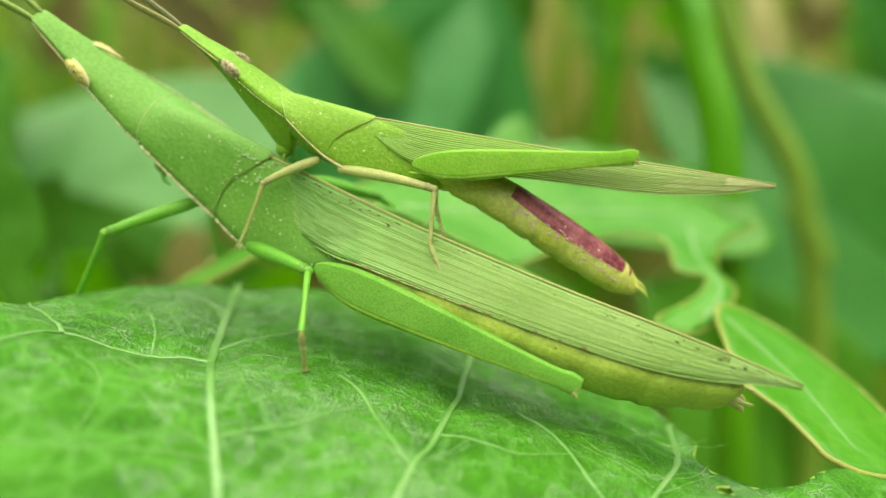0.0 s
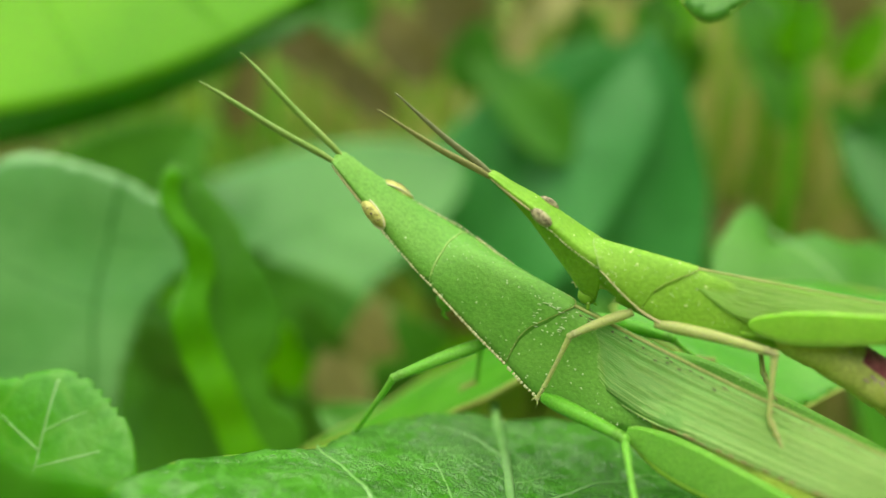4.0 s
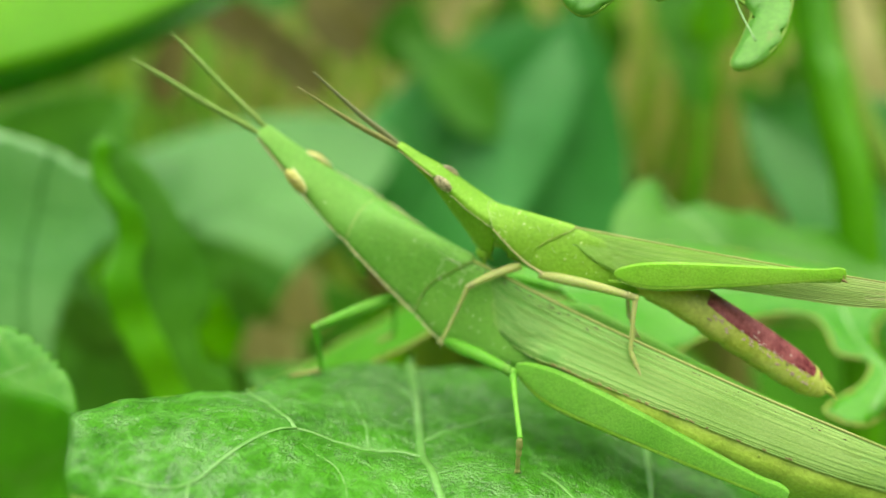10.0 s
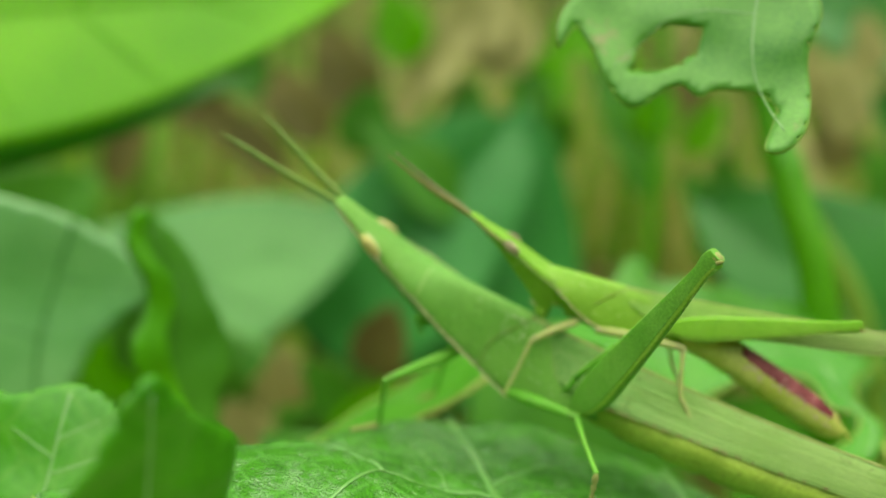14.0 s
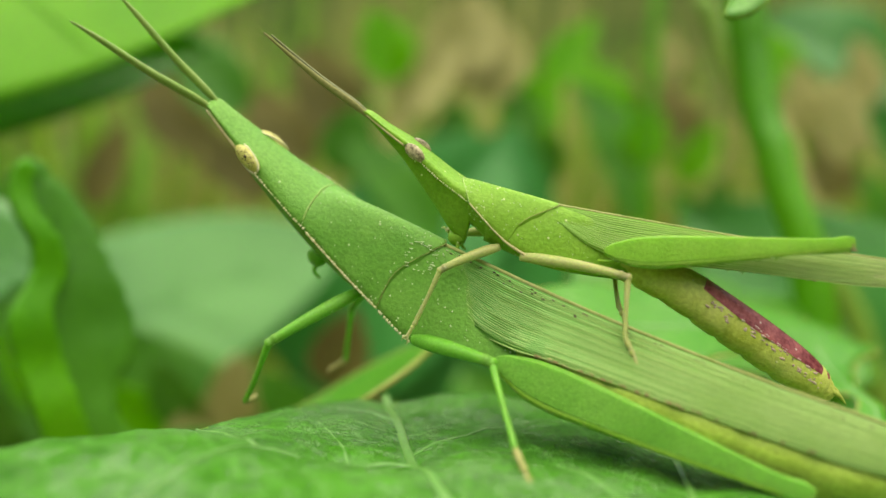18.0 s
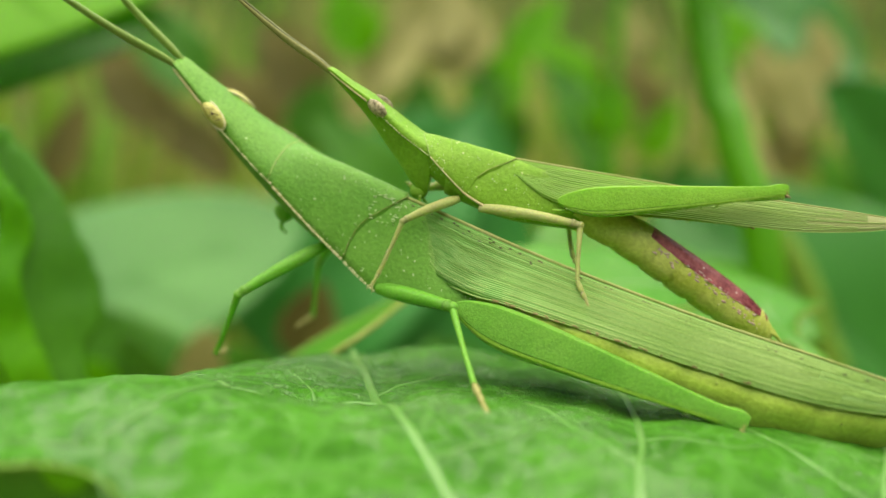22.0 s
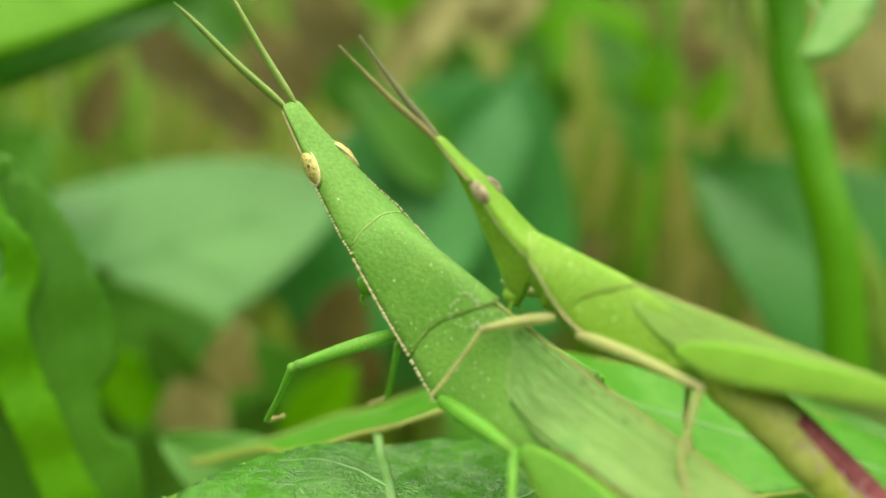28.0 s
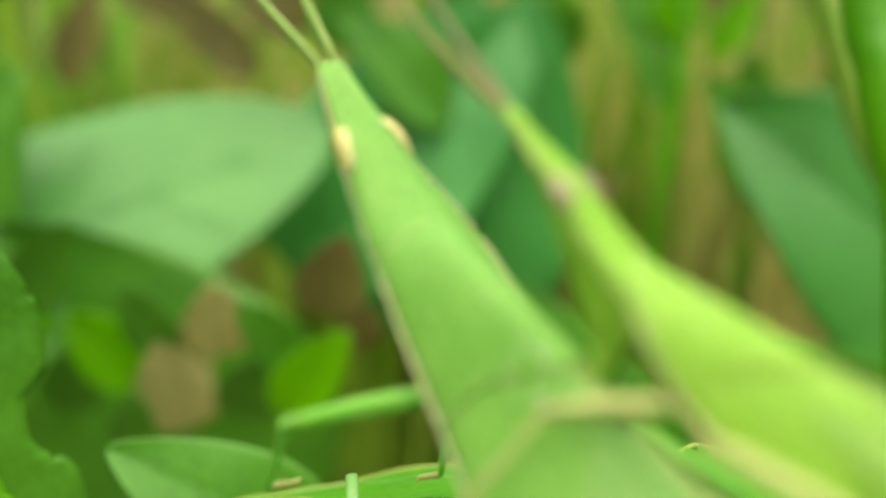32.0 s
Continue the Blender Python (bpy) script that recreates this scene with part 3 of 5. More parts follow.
    for r in (-0.8, 0.8):
        part("palp", tube([(-4.7, r, -0.8), (-4.9, r * 1.2, -1.5), (-4.5, r * 1.1, -1.9)], [0.14, 0.12, 0.06], 6), F_LEG, h)
    pro = [body_ring(-5.3, 3.42, 0.55, 2.0, 2.35, 0.35, 0.2, (-0.15, -0.1, -0.1)), body_ring(-4.8, 3.51, 0.5, 2.15, 2.1, 0.35, -0.3), body_ring(-3.5, 3.62, 0.42, 2.3, 1.5, 0.35, -0.9), body_ring(-2.0, 3.72, 0.4, 2.48, 0.82, 0.35, -1.3),
           body_ring(-0.9, 3.72, 0.4, 2.6, 0.38, 0.35, -1.4, (1.4, 1.3, 0.3)), body_ring(-0.02, 3.68, 0.4, 2.7, 0.03, 0.3, -1.4, (2.0, 1.8, 0.15))]
    pro = lerp_rings([rounded(r) for r in pro], 5)
    pr = part("pronotum", loft(pro), F_SKIN, g, "green saddle-shaped pronotum with beaded lower edges")
    back = [p for p in pro[-1] if p[2] > -0.1]
    order = sorted(back, key=lambda p: p[1])
    part("rear_edge", tube([tuple(p) for p in order], [0.018] * len(order), 6, steps=2), KEEL_G, pr, "thin brown rear edge")
    front = sorted([p for p in pro[0] if p[2] > 2.3], key=lambda p: p[1])
    part("front_edge", tube([tuple(p) for p in front], [0.05] * len(front), 6, steps=2), F_EDGE, pr, "pale front edge")
    for k in (-1, 1):
        line = [(-4.9, k * 2.15, 2.14), (-3.5, k * 2.32, 1.48), (-2.0, k * 2.5, 0.8), (0.0, k * 2.72, 0.0)]
        beads(line, 0.095, 0.19, rng, pr)
        part("keel", tube(line, [0.05] * 4, 6), KEEL, pr, "tan lower edge")
        line = [(-8.7, k * 1.4, 3.55), (-7.4, k * 1.68, 3.06), (-6.0, k * 2.0, 2.58), (-5.0, k * 2.1, 2.2)]
        beads(line, 0.07, 0.17, rng, h)
        line = [(0.15, k * 2.76, -0.05), (1.3, k * 3.0, -0.4), (2.4, k * 3.2, -0.62)]
        beads(line, 0.09, 0.18, rng, g)
    tho = [body_ring(-1.2, 3.4, 0.3, 2.4, 0.3, 0.4, -1.6), body_ring(0.2, 3.6, 0.38, 2.7, -0.02, 0.4, -1.8), body_ring(1.4, 3.58, 0.38, 2.95, -0.37, 0.4, -1.9), body_ring(2.6, 3.42, 0.35, 3.13, -0.6, 0.4, -1.8),
           body_ring(4.2, 3.0, 0.4, 3.02, -0.3, 0.5, -1.4), body_ring(6.2, 2.45, 0.4, 2.8, 0.3, 0.6, -1.0), body_ring(8.2, 1.9, 0.4, 2.5, 0.7, 0.7, -0.7)]
    tho = lerp_rings([rounded(r) for r in tho], 4)
    part("thorax", loft(tho), F_SKIN, g, "dotted green side of the thorax")
    scuff = bmesh.new()
    for _ in range(34):
        a, q = rng.uniform(0, 6.28), rng.uniform(0.25, 0.5)
        r = -0.95 + 0.42 * math.sin(a) + rng.uniform(-0.06, 0.06)
        ball(scuff, (1.15 + (0.4 + q) * math.cos(a), r, 3.72 + 1.38 * (r + 0.4)), (rng.uniform(0.05, 0.13), 0.03, 0.03), 6, 4, (1, 0.5, 0))
    part("scuff", scuff, GRIT, pr, "whitish scuffed ring")
    tagged(part("granulation", grit(pro, 240, 0.036, rng, -1, 0.0), GRIT, pr, "tiny pale tubercles"), kind="stuff")
    tagged(part("granulation", grit(tho, 440, 0.046, rng, -1, -0.7), GRIT, g, "tiny pale tubercles"), kind="stuff")
    ab = []
    for q, top, low, w in ((6.5, 0.9, -1.0, 2.0), (9, 2.0, -0.7, 2.6), (12, 2.65, -0.3, 2.95), (15, 2.95, -0.05, 2.95), (18, 3.15, 0.1, 2.75), (21, 3.4, 0.1, 2.45), (24, 3.8, 0.3, 1.95), (26.3, 4.2, 1.2, 1.35), (27.6, 4.3, 1.9, 0.9), (28.2, 4.0, 2.7, 0.35)):
        ring = []
        for k in range(24):
            a = 2 * math.pi * k / 24
            c, d = math.cos(a), math.sin(a)
            ring.append((q, -0.4 * w + 0.6 * w * math.copysign(abs(d) ** 0.65, d), (top + low) / 2 + (top - low) / 2 * math.copysign(abs(c) ** 0.65, c)))
        ab.append(ring)
    part("abdomen", segmented(ab, 9), F_BELLY, g, "yellowish-green ringed abdomen")
    cer = bmesh.new()
    for k in (-1, 1):
        tube([(27.7, 0.35 * k, 3.2), (28.5, 0.45 * k, 3.25), (29.0, 0.4 * k, 3.4)], [0.2, 0.14, 0.03], 6, bm=cer)
        tube([(27.8, 0.3 * k, 2.7), (28.6, 0.28 * k, 2.6), (29.0, 0.3 * k, 2.3)], [0.25, 0.18, 0.03], 6, bm=cer)
    part("tail_tips", cer, KEEL_G, g)
    ridge = [(1.6, 0.05, 3.5), (8, 0.05, 3.55), (12, 0.05, 3.75), (18, 0.05, 4.3), (23, 0.05, 5.0), (27, 0.05, 5.5), (30, 0.05, 5.75)]
    edge = [(1.6, 0.6, 2.85), (2.8, 1.26, 1.88), (4.2, 1.74, 1.25), (6.0, 2.16, 1.15), (7.5, 2.45, 1.55), (9, 2.55, 2.05), (12, 2.55, 2.55), (15, 2.4, 2.9), (19, 2.1, 3.3), (23, 1.7, 3.75), (26, 1.2, 4.4), (28.5, 0.5, 5.2), (30, 0.08, 5.72)]
    under = [(q, r * 0.42, u - 0.35) for q, r, u in edge[:-1]] + [edge[-1]]
    for side in (1, -1):
        w = wing("wing", ridge, edge if side < 0 else under, F_WING, g, side, 0.05, bulge=0.2 if side < 0 else 0.05, count=30 if side < 0 else 8, rib=0.026)
        tagged(w, "long green wing with fine parallel veins")
        low = [(q, side * r, u) for q, r, u in (edge if side < 0 else under)[3:]]
        part("wing_margin", tube(low, [0.02] + [0.035] * (len(low) - 2) + [0.02], 6), F_EDGE, w, "pale lower wing edge")
        if side > 0:
            continue
        bm = bmesh.new()
        for s, q in ((8.6, 0.5), (9.4, 0.3), (10.6, 0.25), (12.6, 0.3), (13.2, 0.2), (14.6, 0.25), (19.5, 0.2)):
            r, u = float(np.interp(s, [e[0] for e in edge], [e[1] for e in edge])), float(np.interp(s, [e[0] for e in edge], [e[2] for e in edge]))
            ball(bm, (s, side * (r + 0.01), u + 0.03), (q * 0.6, 0.04, 0.06), 8, 6, (1, 0, 0.1))
        for _ in range(46):
            s = min(8.4 + abs(rng.gauss(0, 5.5)), 26)
            r, u = (float(np.interp(s, [e[0] for e in edge], [e[k] for e in edge])) for k in (1, 2))
            ball(bm, (s, side * (r + 0.02), u + rng.uniform(-0.06, 0.12)), (rng.uniform(0.05, 0.22), 0.05, rng.uniform(0.02, 0.06)), 6, 4, (1, 0, 0.1))
        part("edge_flecks", bm, BROWN, w, "dark flecks on the wing edge")
    part("back_line", tube([(s, r, u + 0.03) for s, r, u in ridge], [0.1, 0.1, 0.09, 0.08, 0.07, 0.05, 0.03], 6), KEEL_G, g, "tan-flecked line where the wings meet")
    crumbs = bmesh.new()
    for _ in range(70):
        sx = rng.uniform(2.2, 29)
        k = abs(rng.gauss(0, 0.35))
        if k < 1:
            u = float(np.interp(sx, [e[0] for e in ridge], [e[2] for e in ridge]))
            ball(crumbs, (sx, -0.14 - 0.5 * k, u - 0.05 - 0.18 * k), (rng.uniform(0.04, 0.14), 0.04, 0.045), 6, 4, (1, 0, 0.1))
    part("back_flecks", crumbs, DARK, g, "dark specks along the back")
    legs = (F_LEG, F_LEG, F_FOOT)
    fore = walking_leg("foreleg", (-1.6, -1.7, -0.6), (-4.7, -6.0, -1.25), (-6.3, -7.8, -6.45), (-6.5, -9.6, -5.6), (0.33, 0.18), g, legs)
    walking_leg("foreleg", (-1.6, 1.2, -0.8), (-2.9, 0.4, -4.4), (-2.9, 0.6, -9.4), (-3.7, 0.2, -10.5), (0.3, 0.17), g, legs)
    mid = walking_leg("midleg", (2.5, -3.0, -0.5), (6.82, -4.1, 1.8), (8.82, -7.9, 3.08), (9.39, -8.4, 0.83), (0.36, 0.17), g, legs)
    walking_leg("midleg", (2.5, 3.0, -0.6), (6.6, 4.2, -0.6), (8.2, 6.2, -3.8), (9.2, 7.0, -4.2), (0.36, 0.17), g, legs)
    femurs = []
    for k in (-1, 1):
        f = hind_femur(14.6, 2.2, 0.9, F_FEMUR, F_FOOT, g)
        tagged(f, "long flat green hind thigh")
        tib = hind_tibia(12.6, 0.24, F_LEG, f, 14.6, -0.15)
        f.matrix_basis = leg_pose((6.8, -3.4, 0.9), (21.33, -3.4, 2.35), (0, 0.8, -0.6)) if k < 0 else leg_pose((6.8, 2.5, -0.2), (21.3, 2.3, 1.0), (0, 1, 0))
        femurs.append((f, tib))
    return g, femurs, fore, mid


def segmented(rings, count, n=5, depth=0.09):
    """A loft with shallow grooves between its body rings."""
    fine = lerp_rings(rings, n)
    total = len(fine) - 1
    out = []
    for i, r in enumerate(fine):
        c = np.mean(r, axis=0)
        g = 1 - depth * max(0, math.cos(2 * math.pi * i / total * count)) ** 8
        out.append([tuple(c + (np.array(p) - c) * g) for p in r])
    return loft(out)


def male():
    g = new("grasshopper")
    g.matrix_world = M_FRAME
    tagged(g, "small yellow-green grasshopper with tan legs riding on a larger one", "grasshopper", "pair of grasshoppers")
    rng = random.Random(7)
    head = [body_ring(-6.3, 2.85, 0.14, 0.18, 2.75, 0.05, 2.6), body_ring(-6.0, 2.85, 0.25, 0.32, 2.65, 0.08, 2.4), body_ring(-5.0, 2.45, 0.38, 0.5, 2.2, 0.15, 1.7), body_ring(-3.8, 2.05, 0.5, 0.72, 1.75, 0.2, 0.8),
            body_ring(-2.6, 1.5, 0.62, 0.95, 1.12, 0.3, -0.3), body_ring(-1.5, 1.0, 0.72, 1.12, 0.55, 0.4, -1.3), body_ring(-0.7, 0.72, 0.72, 1.15, 0.2, 0.5, -2.1), body_ring(0.1, 0.5, 0.6, 1.0, -0.1, 0.6, -2.5)]
    h = part("head", loft(lerp_rings([rounded(r) for r in head], 4)), M_SKIN, g, "slender pointed green head")
    for k in (-1, 1):
        bm = ball(bmesh.new(), (-3.3, k * 0.76, 1.6), (0.6, 0.2, 0.34), 20, 14, (1, 0.17 * k, -0.45))
        part("eye", bm, M_EYE, h, "oval brown-banded eye")
        bm = tube([(-6.1, 0.28 * k, 2.68), (-5.0, 0.5 * k, 2.22), (-3.9, 0.72 * k, 1.8)], [0.04, 0.06, 0.05], 6)
        part("brow_line", bm, KEEL, h, "tan line from eye to head tip")
    feelers = []
    for k, tip, mat in ((-1, (-12.1, -0.3, 4.75), M_ANT), (1, (-11.5, 0.3, 5.55), M_ANT2)):
        a, b = Vector((-6.1, 0.14 * k, 2.65)), Vector(tip)
        d = b - a
        bm = tube([d * 0, d * 0.15, d * 0.5 + Vector((0, 0, -0.12)), d], [0.12, 0.21, 0.18, 0.05], 8, 0.55, (0, 1, 0.3), 5)
        feeler = part("antenna", bm, mat, h, "thin sword-shaped antenna")
        feeler.matrix_basis = Matrix.Translation(a * MM)
        feelers.append((feeler, a, d))
    part("lip", ball(bmesh.new(), (-0.35, 0, -2.3), (0.5, 0.6, 0.5), 10, 8), M_SKIN, h)
    for r in (-0.5, 0.5):
        part("palp", tube([(-0.2, r, -2.4), (-0.1, r * 1.2, -2.9), (0.2, r, -3.1)], [0.1, 0.1, 0.05], 6), M_SKIN, h)
    pro = [body_ring(-0.1, 0.8, 0.35, 1.24, 0.02, 0.25, -1.3, (-0.65, -0.6, -0.3)), body_ring(0.3, 0.84, 0.32, 1.3, -0.22, 0.25, -1.5, (-0.55, -0.5, -0.2)), body_ring(0.9, 0.84, 0.3, 1.37, -0.64, 0.25, -1.8), body_ring(1.7, 0.8, 0.3, 1.43, -1.15, 0.25, -2.1, (1.6, 1.5, 0.5)),
           body_ring(2.2, 0.76, 0.3, 1.47, -1.4, 0.22, -2.2, (2.0, 1.9, 0.4))]
    pro = lerp_rings([rounded(r) for r in pro], 5)
    pr = part("pronotum", loft(pro), M_SKIN, g, "green pronotum with beaded lower edges")
    front = sorted([p for p in pro[0] if p[2] > -0.1], key=lambda p: p[1])
    part("front_edge", tube([tuple(p) for p in front], [0.03] * len(front), 6, steps=2), F_EDGE, pr, "pale front edge")
    order = sorted([p for p in pro[-1] if p[2] > -1.0], key=lambda p: p[1])
    part("rear_edge", tube([tuple(p) for p in order], [0.014] * len(order), 6, steps=2), KEEL_G, pr, "thin brown rear edge")
    for k in (-1, 1):
        line = [(-0.05, k * 1.27, -0.02), (0.8, k * 1.39, -0.58), (1.7, k * 1.46, -1.15), (2.4, k * 1.5, -1.5), (3.6, k * 1.52, -1.85), (4.8, k * 1.5, -1.95)]
        beads(line, 0.055, 0.13, rng, pr)
        part("keel", tube(line, [0.03, 0.035, 0.045, 0.07, 0.08, 0.05], 6), KEEL, pr, "tan lower edge")
        line = [(-2.9, k * 0.93, 1.24), (-1.8, k * 1.1, 0.68), (-0.15, k * 1.22, 0.0)]
        beads(line, 0.045, 0.12, rng, h)
    tho = [body_ring(1.0, 0.74, 0.3, 1.33, -0.8, 0.3, -2.1), body_ring(2.6, 0.74, 0.3, 1.49, -1.55, 0.3, -2.4), body_ring(4.4, 0.66, 0.3, 1.45, -1.87, 0.3, -2.6), body_ring(6.2, 0.6, 0.3, 1.3, -1.75, 0.3, -2.5), body_ring(8.6, 0.55, 0.3, 1.0, -1.45, 0.4, -2.2)]
    tho = lerp_rings([rounded(r) for r in tho], 4)
    part("thorax", loft(tho), M_SKIN, g, "dotted green side of the thorax")
    tagged(part("granulation", grit(pro, 200, 0.028, rng, -1, -1.4), GRIT, pr, "tiny pale tubercles"), kind="stuff")
    tagged(part("granulation", grit(tho, 300, 0.03, rng, -1, -2.2), GRIT, g, "tiny pale tubercles"), kind="stuff")
    axis = [(7.6, -1.15, 1.0), (9.6, -1.45, 1.05), (11.6, -2.0, 1.1), (13.6, -2.75, 1.13), (15.6, -3.5, 1.12), (17.6, -4.3, 1.05), (19.0, -4.9, 0.85), (19.9, -5.3, 0.35)]
    ring, purple = [], []
    for s, u, w in axis:
        c = [(s + 0.42 * w * math.cos(a), w * math.sin(a), u + 0.92 * w * math.cos(a)) for a in [2 * math.pi * k / 24 for k in range(24)]]
        ring.append(c)
        if 11.0 < s < 19.4:
            q = {11.6: 0.35, 13.6: 0.42, 15.6: 0.42, 17.6: 0.36}.get(s, 0.22)
            m = -0.12
            purple.append([(s + 0.42 * 1.012 * w * math.cos(a), 1.012 * w * math.sin(a), u + 0.92 * 1.02 * w * math.cos(a)) for a in np.linspace(m - 2.0 * q * (1 + 0.15 * math.sin(s * 3)), m + 1.6 * q, 11)])
    ab = part("abdomen", segmented(ring, 9, 8, 0.12), M_BELLY, g, "yellow-olive ringed abdomen")
    part("back_stripe", loft(lerp_rings(purple, 6), closed=False), PURPLE, ab, "shiny purple-red stripe")
    flecks = bmesh.new()
    for _ in range(60):
        q, a = rng.uniform(12.2, 19.0), -0.12 - rng.uniform(0.72, 1.3)
        u, w = (float(np.interp(q, [e[0] for e in axis], [e[k] for e in axis])) for k in (1, 2))
        ball(flecks, (q + 0.42 * w * math.cos(a), 1.01 * w * math.sin(a), u + 0.93 * w * math.cos(a)), (rng.uniform(0.05, 0.2), 0.035, rng.uniform(0.03, 0.07)), 6, 4, (1, 0, -0.4))
    part("stripe_flecks", flecks, PINK, ab, "pale pink flecks beside the stripe")
    tip = bmesh.new()
    for k in (-1, 1):
        tube([(19.2, 0.3 * k, -4.75), (20.1, 0.3 * k, -5.0), (20.7, 0.2 * k, -5.45)], [0.2, 0.12, 0.02], 6, bm=tip)
    part("tail_tips", tip, M_BELLY, ab)
    ridge = [(3.6, 0.03, 0.62), (7.5, 0.03, 0.95), (13, 0.03, 1.45), (17, 0.03, 1.9), (20, 0.03, 2.25), (24.2, 0.03, 2.65)]
    edge = [(3.6, 0.35, 0.4), (5, 0.9, -0.25), (6.4, 1.1, -0.75), (8, 1.18, -0.7), (10, 1.2, -0.3), (13, 1.1, 0.2), (16, 0.95, 0.55), (19, 0.85, 1.0), (22.3, 0.5, 1.85), (24.2, 0.05, 2.62)]
    for side in (1, -1):
        low = edge if side < 0 else [(q, r * 0.5, u - 0.2) for q, r, u in edge[:-1]] + [edge[-1]]
        w = wing("wing", ridge, low, M_WING, g, side, 0.04, bulge=0.18 if side < 0 else 0.04, count=16 if side < 0 else 6, rib=0.015)
        tagged(w, "narrow green wing fading to brownish at the tip")
        bm = tube([(q, side * r, u) for q, r, u in low[3:]], [0.02] * 7, 6)
        part("wing_margin", bm, F_EDGE, w, "pale lower wing edge")
    part("back_line", tube([(s, r, u + 0.02) for s, r, u in ridge], [0.06, 0.06, 0.06, 0.05, 0.04, 0.03], 6), KEEL_G, g, "tan line where the wings meet")
    legs = (M_LEG, M_LEG, M_LEG)
    walking_leg("foreleg", (1.9, -1.2, -1.8), (-0.6, -2.3, -3.4), (-1.1, -3.0, -6.0), (-1.35, -3.3, -6.9), (0.23, 0.13), g, legs)
    walking_leg("foreleg", (1.6, 1.0, -1.9), (-0.2, 1.4, -2.6), (-0.7, 0.9, -2.5), (-1.0, 0.6, -2.3), (0.26, 0.14), g, legs)
    walking_leg("midleg", (3.0, -1.4, -1.95), (8.1, -2.2, -1.22), (8.6, -3.6, -3.55), (9.7, -4.45, -4.75), (0.26, 0.14), g, legs)
    walking_leg("midleg", (3.0, 1.2, -2.0), (7.8, 0.9, -2.0), (8.3, -0.6, -3.2), (9.0, -1.5, -4.0), (0.28, 0.14), g, legs)
    femurs = []
    for k in (-1, 1):
        f = hind_femur(10.9, 1.55, 0.65, M_FEMUR, BROWN, g)
        tagged(f, "yellow-green hind thigh with a brown knee")
        tib = hind_tibia(9.4, 0.16, M_FEMUR, f, 10.9, -0.12)
        f.matrix_basis = leg_pose((6.8, -1.75, -0.62), (17.2, -1.65, 2.84), (0, 0.9, -0.4)) if k < 0 else leg_pose((6.3, 1.3, -0.9), (16.6, 0.8, 0.3), (0, 1, 0))
        femurs.append((f, tib))
    return g, femurs, feelers


big, big_femurs, big_fore, big_mid = female()
small, small_femurs, small_feelers = male()
# ---- the broad leaf that carries them; x to the right, y away, z up in its own axes, mm ----
LEAF_POSE = pose(0, -0.038, 0.312, -15, 0, 0)
LEAF_OUTLINE = [(-24, 29.5), (-19.3, 32), (-17.3, 36), (-12.4, 41.3), (-10.6, 45.5), (-8, 49), (-3, 51), (3, 51), (9, 50), (15, 48), (20, 46.5), (23, 43), (23.8, 39), (22.4, 35.6), (23.6, 33.9), (26.5, 33.7), (29.5, 35.2),
                (35, 35.5), (39, 31), (30, 25), (15, 22), (0, 20.5), (-6, 21), (-9.4, 23.6), (-10.2, 26.6), (-10.7, 28.3), (-12, 29.1), (-13.6, 29.5), (-15.2, 29.1), (-19, 29.2)]


MAIN_VEINS = [([(-3.2, 54), (-2.9, 50), (-2.4, 45), (-1.9, 38.5), (-1.6, 36.5), (-0.6, 32), (0.2, 29), (1.2, 25), (2, 22)], 0.38), ([(13.2, 50), (12, 44), (10.6, 38), (9, 33), (7, 28.4), (6, 24)], 0.32), ([(23.2, 41), (21, 34.6), (17.6, 30.5), (14.5, 25)], 0.26),
              ([(-1.7, 37.4), (-5, 37.2), (-8.3, 36.2)], 0.27), ([(-8.3, 36.2), (-9.8, 38.4), (-11.6, 40.6), (-12.4, 42)], 0.17), ([(-8.3, 36.2), (-10.8, 32.2), (-12.1, 30.6), (-15, 30.2)], 0.19), ([(-11.9, 30.8), (-11.6, 29.2), (-10.8, 27.8)], 0.07),
              ([(-1.9, 38.9), (0.4, 41.2), (3.1, 44), (6, 46.2), (9, 47)], 0.17), ([(-2.4, 44.6), (-5.2, 46.8), (-8.2, 47.4)], 0.15),
              ([(-7.6, 34.4), (-5.8, 33.2), (-5.0, 31.4), (-5.2, 29.4), (-6, 27)], 0.05), ([(0.2, 29.6), (-2.7, 29.2), (-5.1, 28.8), (-8, 28.6)], 0.1), ([(4.6, 37), (5.9, 34.5), (6.9, 31.8), (7.9, 30.3)], 0.16), ([(13.6, 37.5), (15.1, 34.2), (15.8, 31.9), (16.8, 30.3)], 0.16),
              ([(-0.2, 30.6), (3.0, 31.6), (5.9, 34.2)], 0.15), ([(9.2, 33.4), (12.5, 32.4), (15.4, 33.4)], 0.14), ([(-4.6, 37.2), (-5.2, 40), (-6.6, 43.4)], 0.11)]
TROUGHS = [(*a, *b, r) for line, r in MAIN_VEINS for a, b in zip(line, line[1:])]


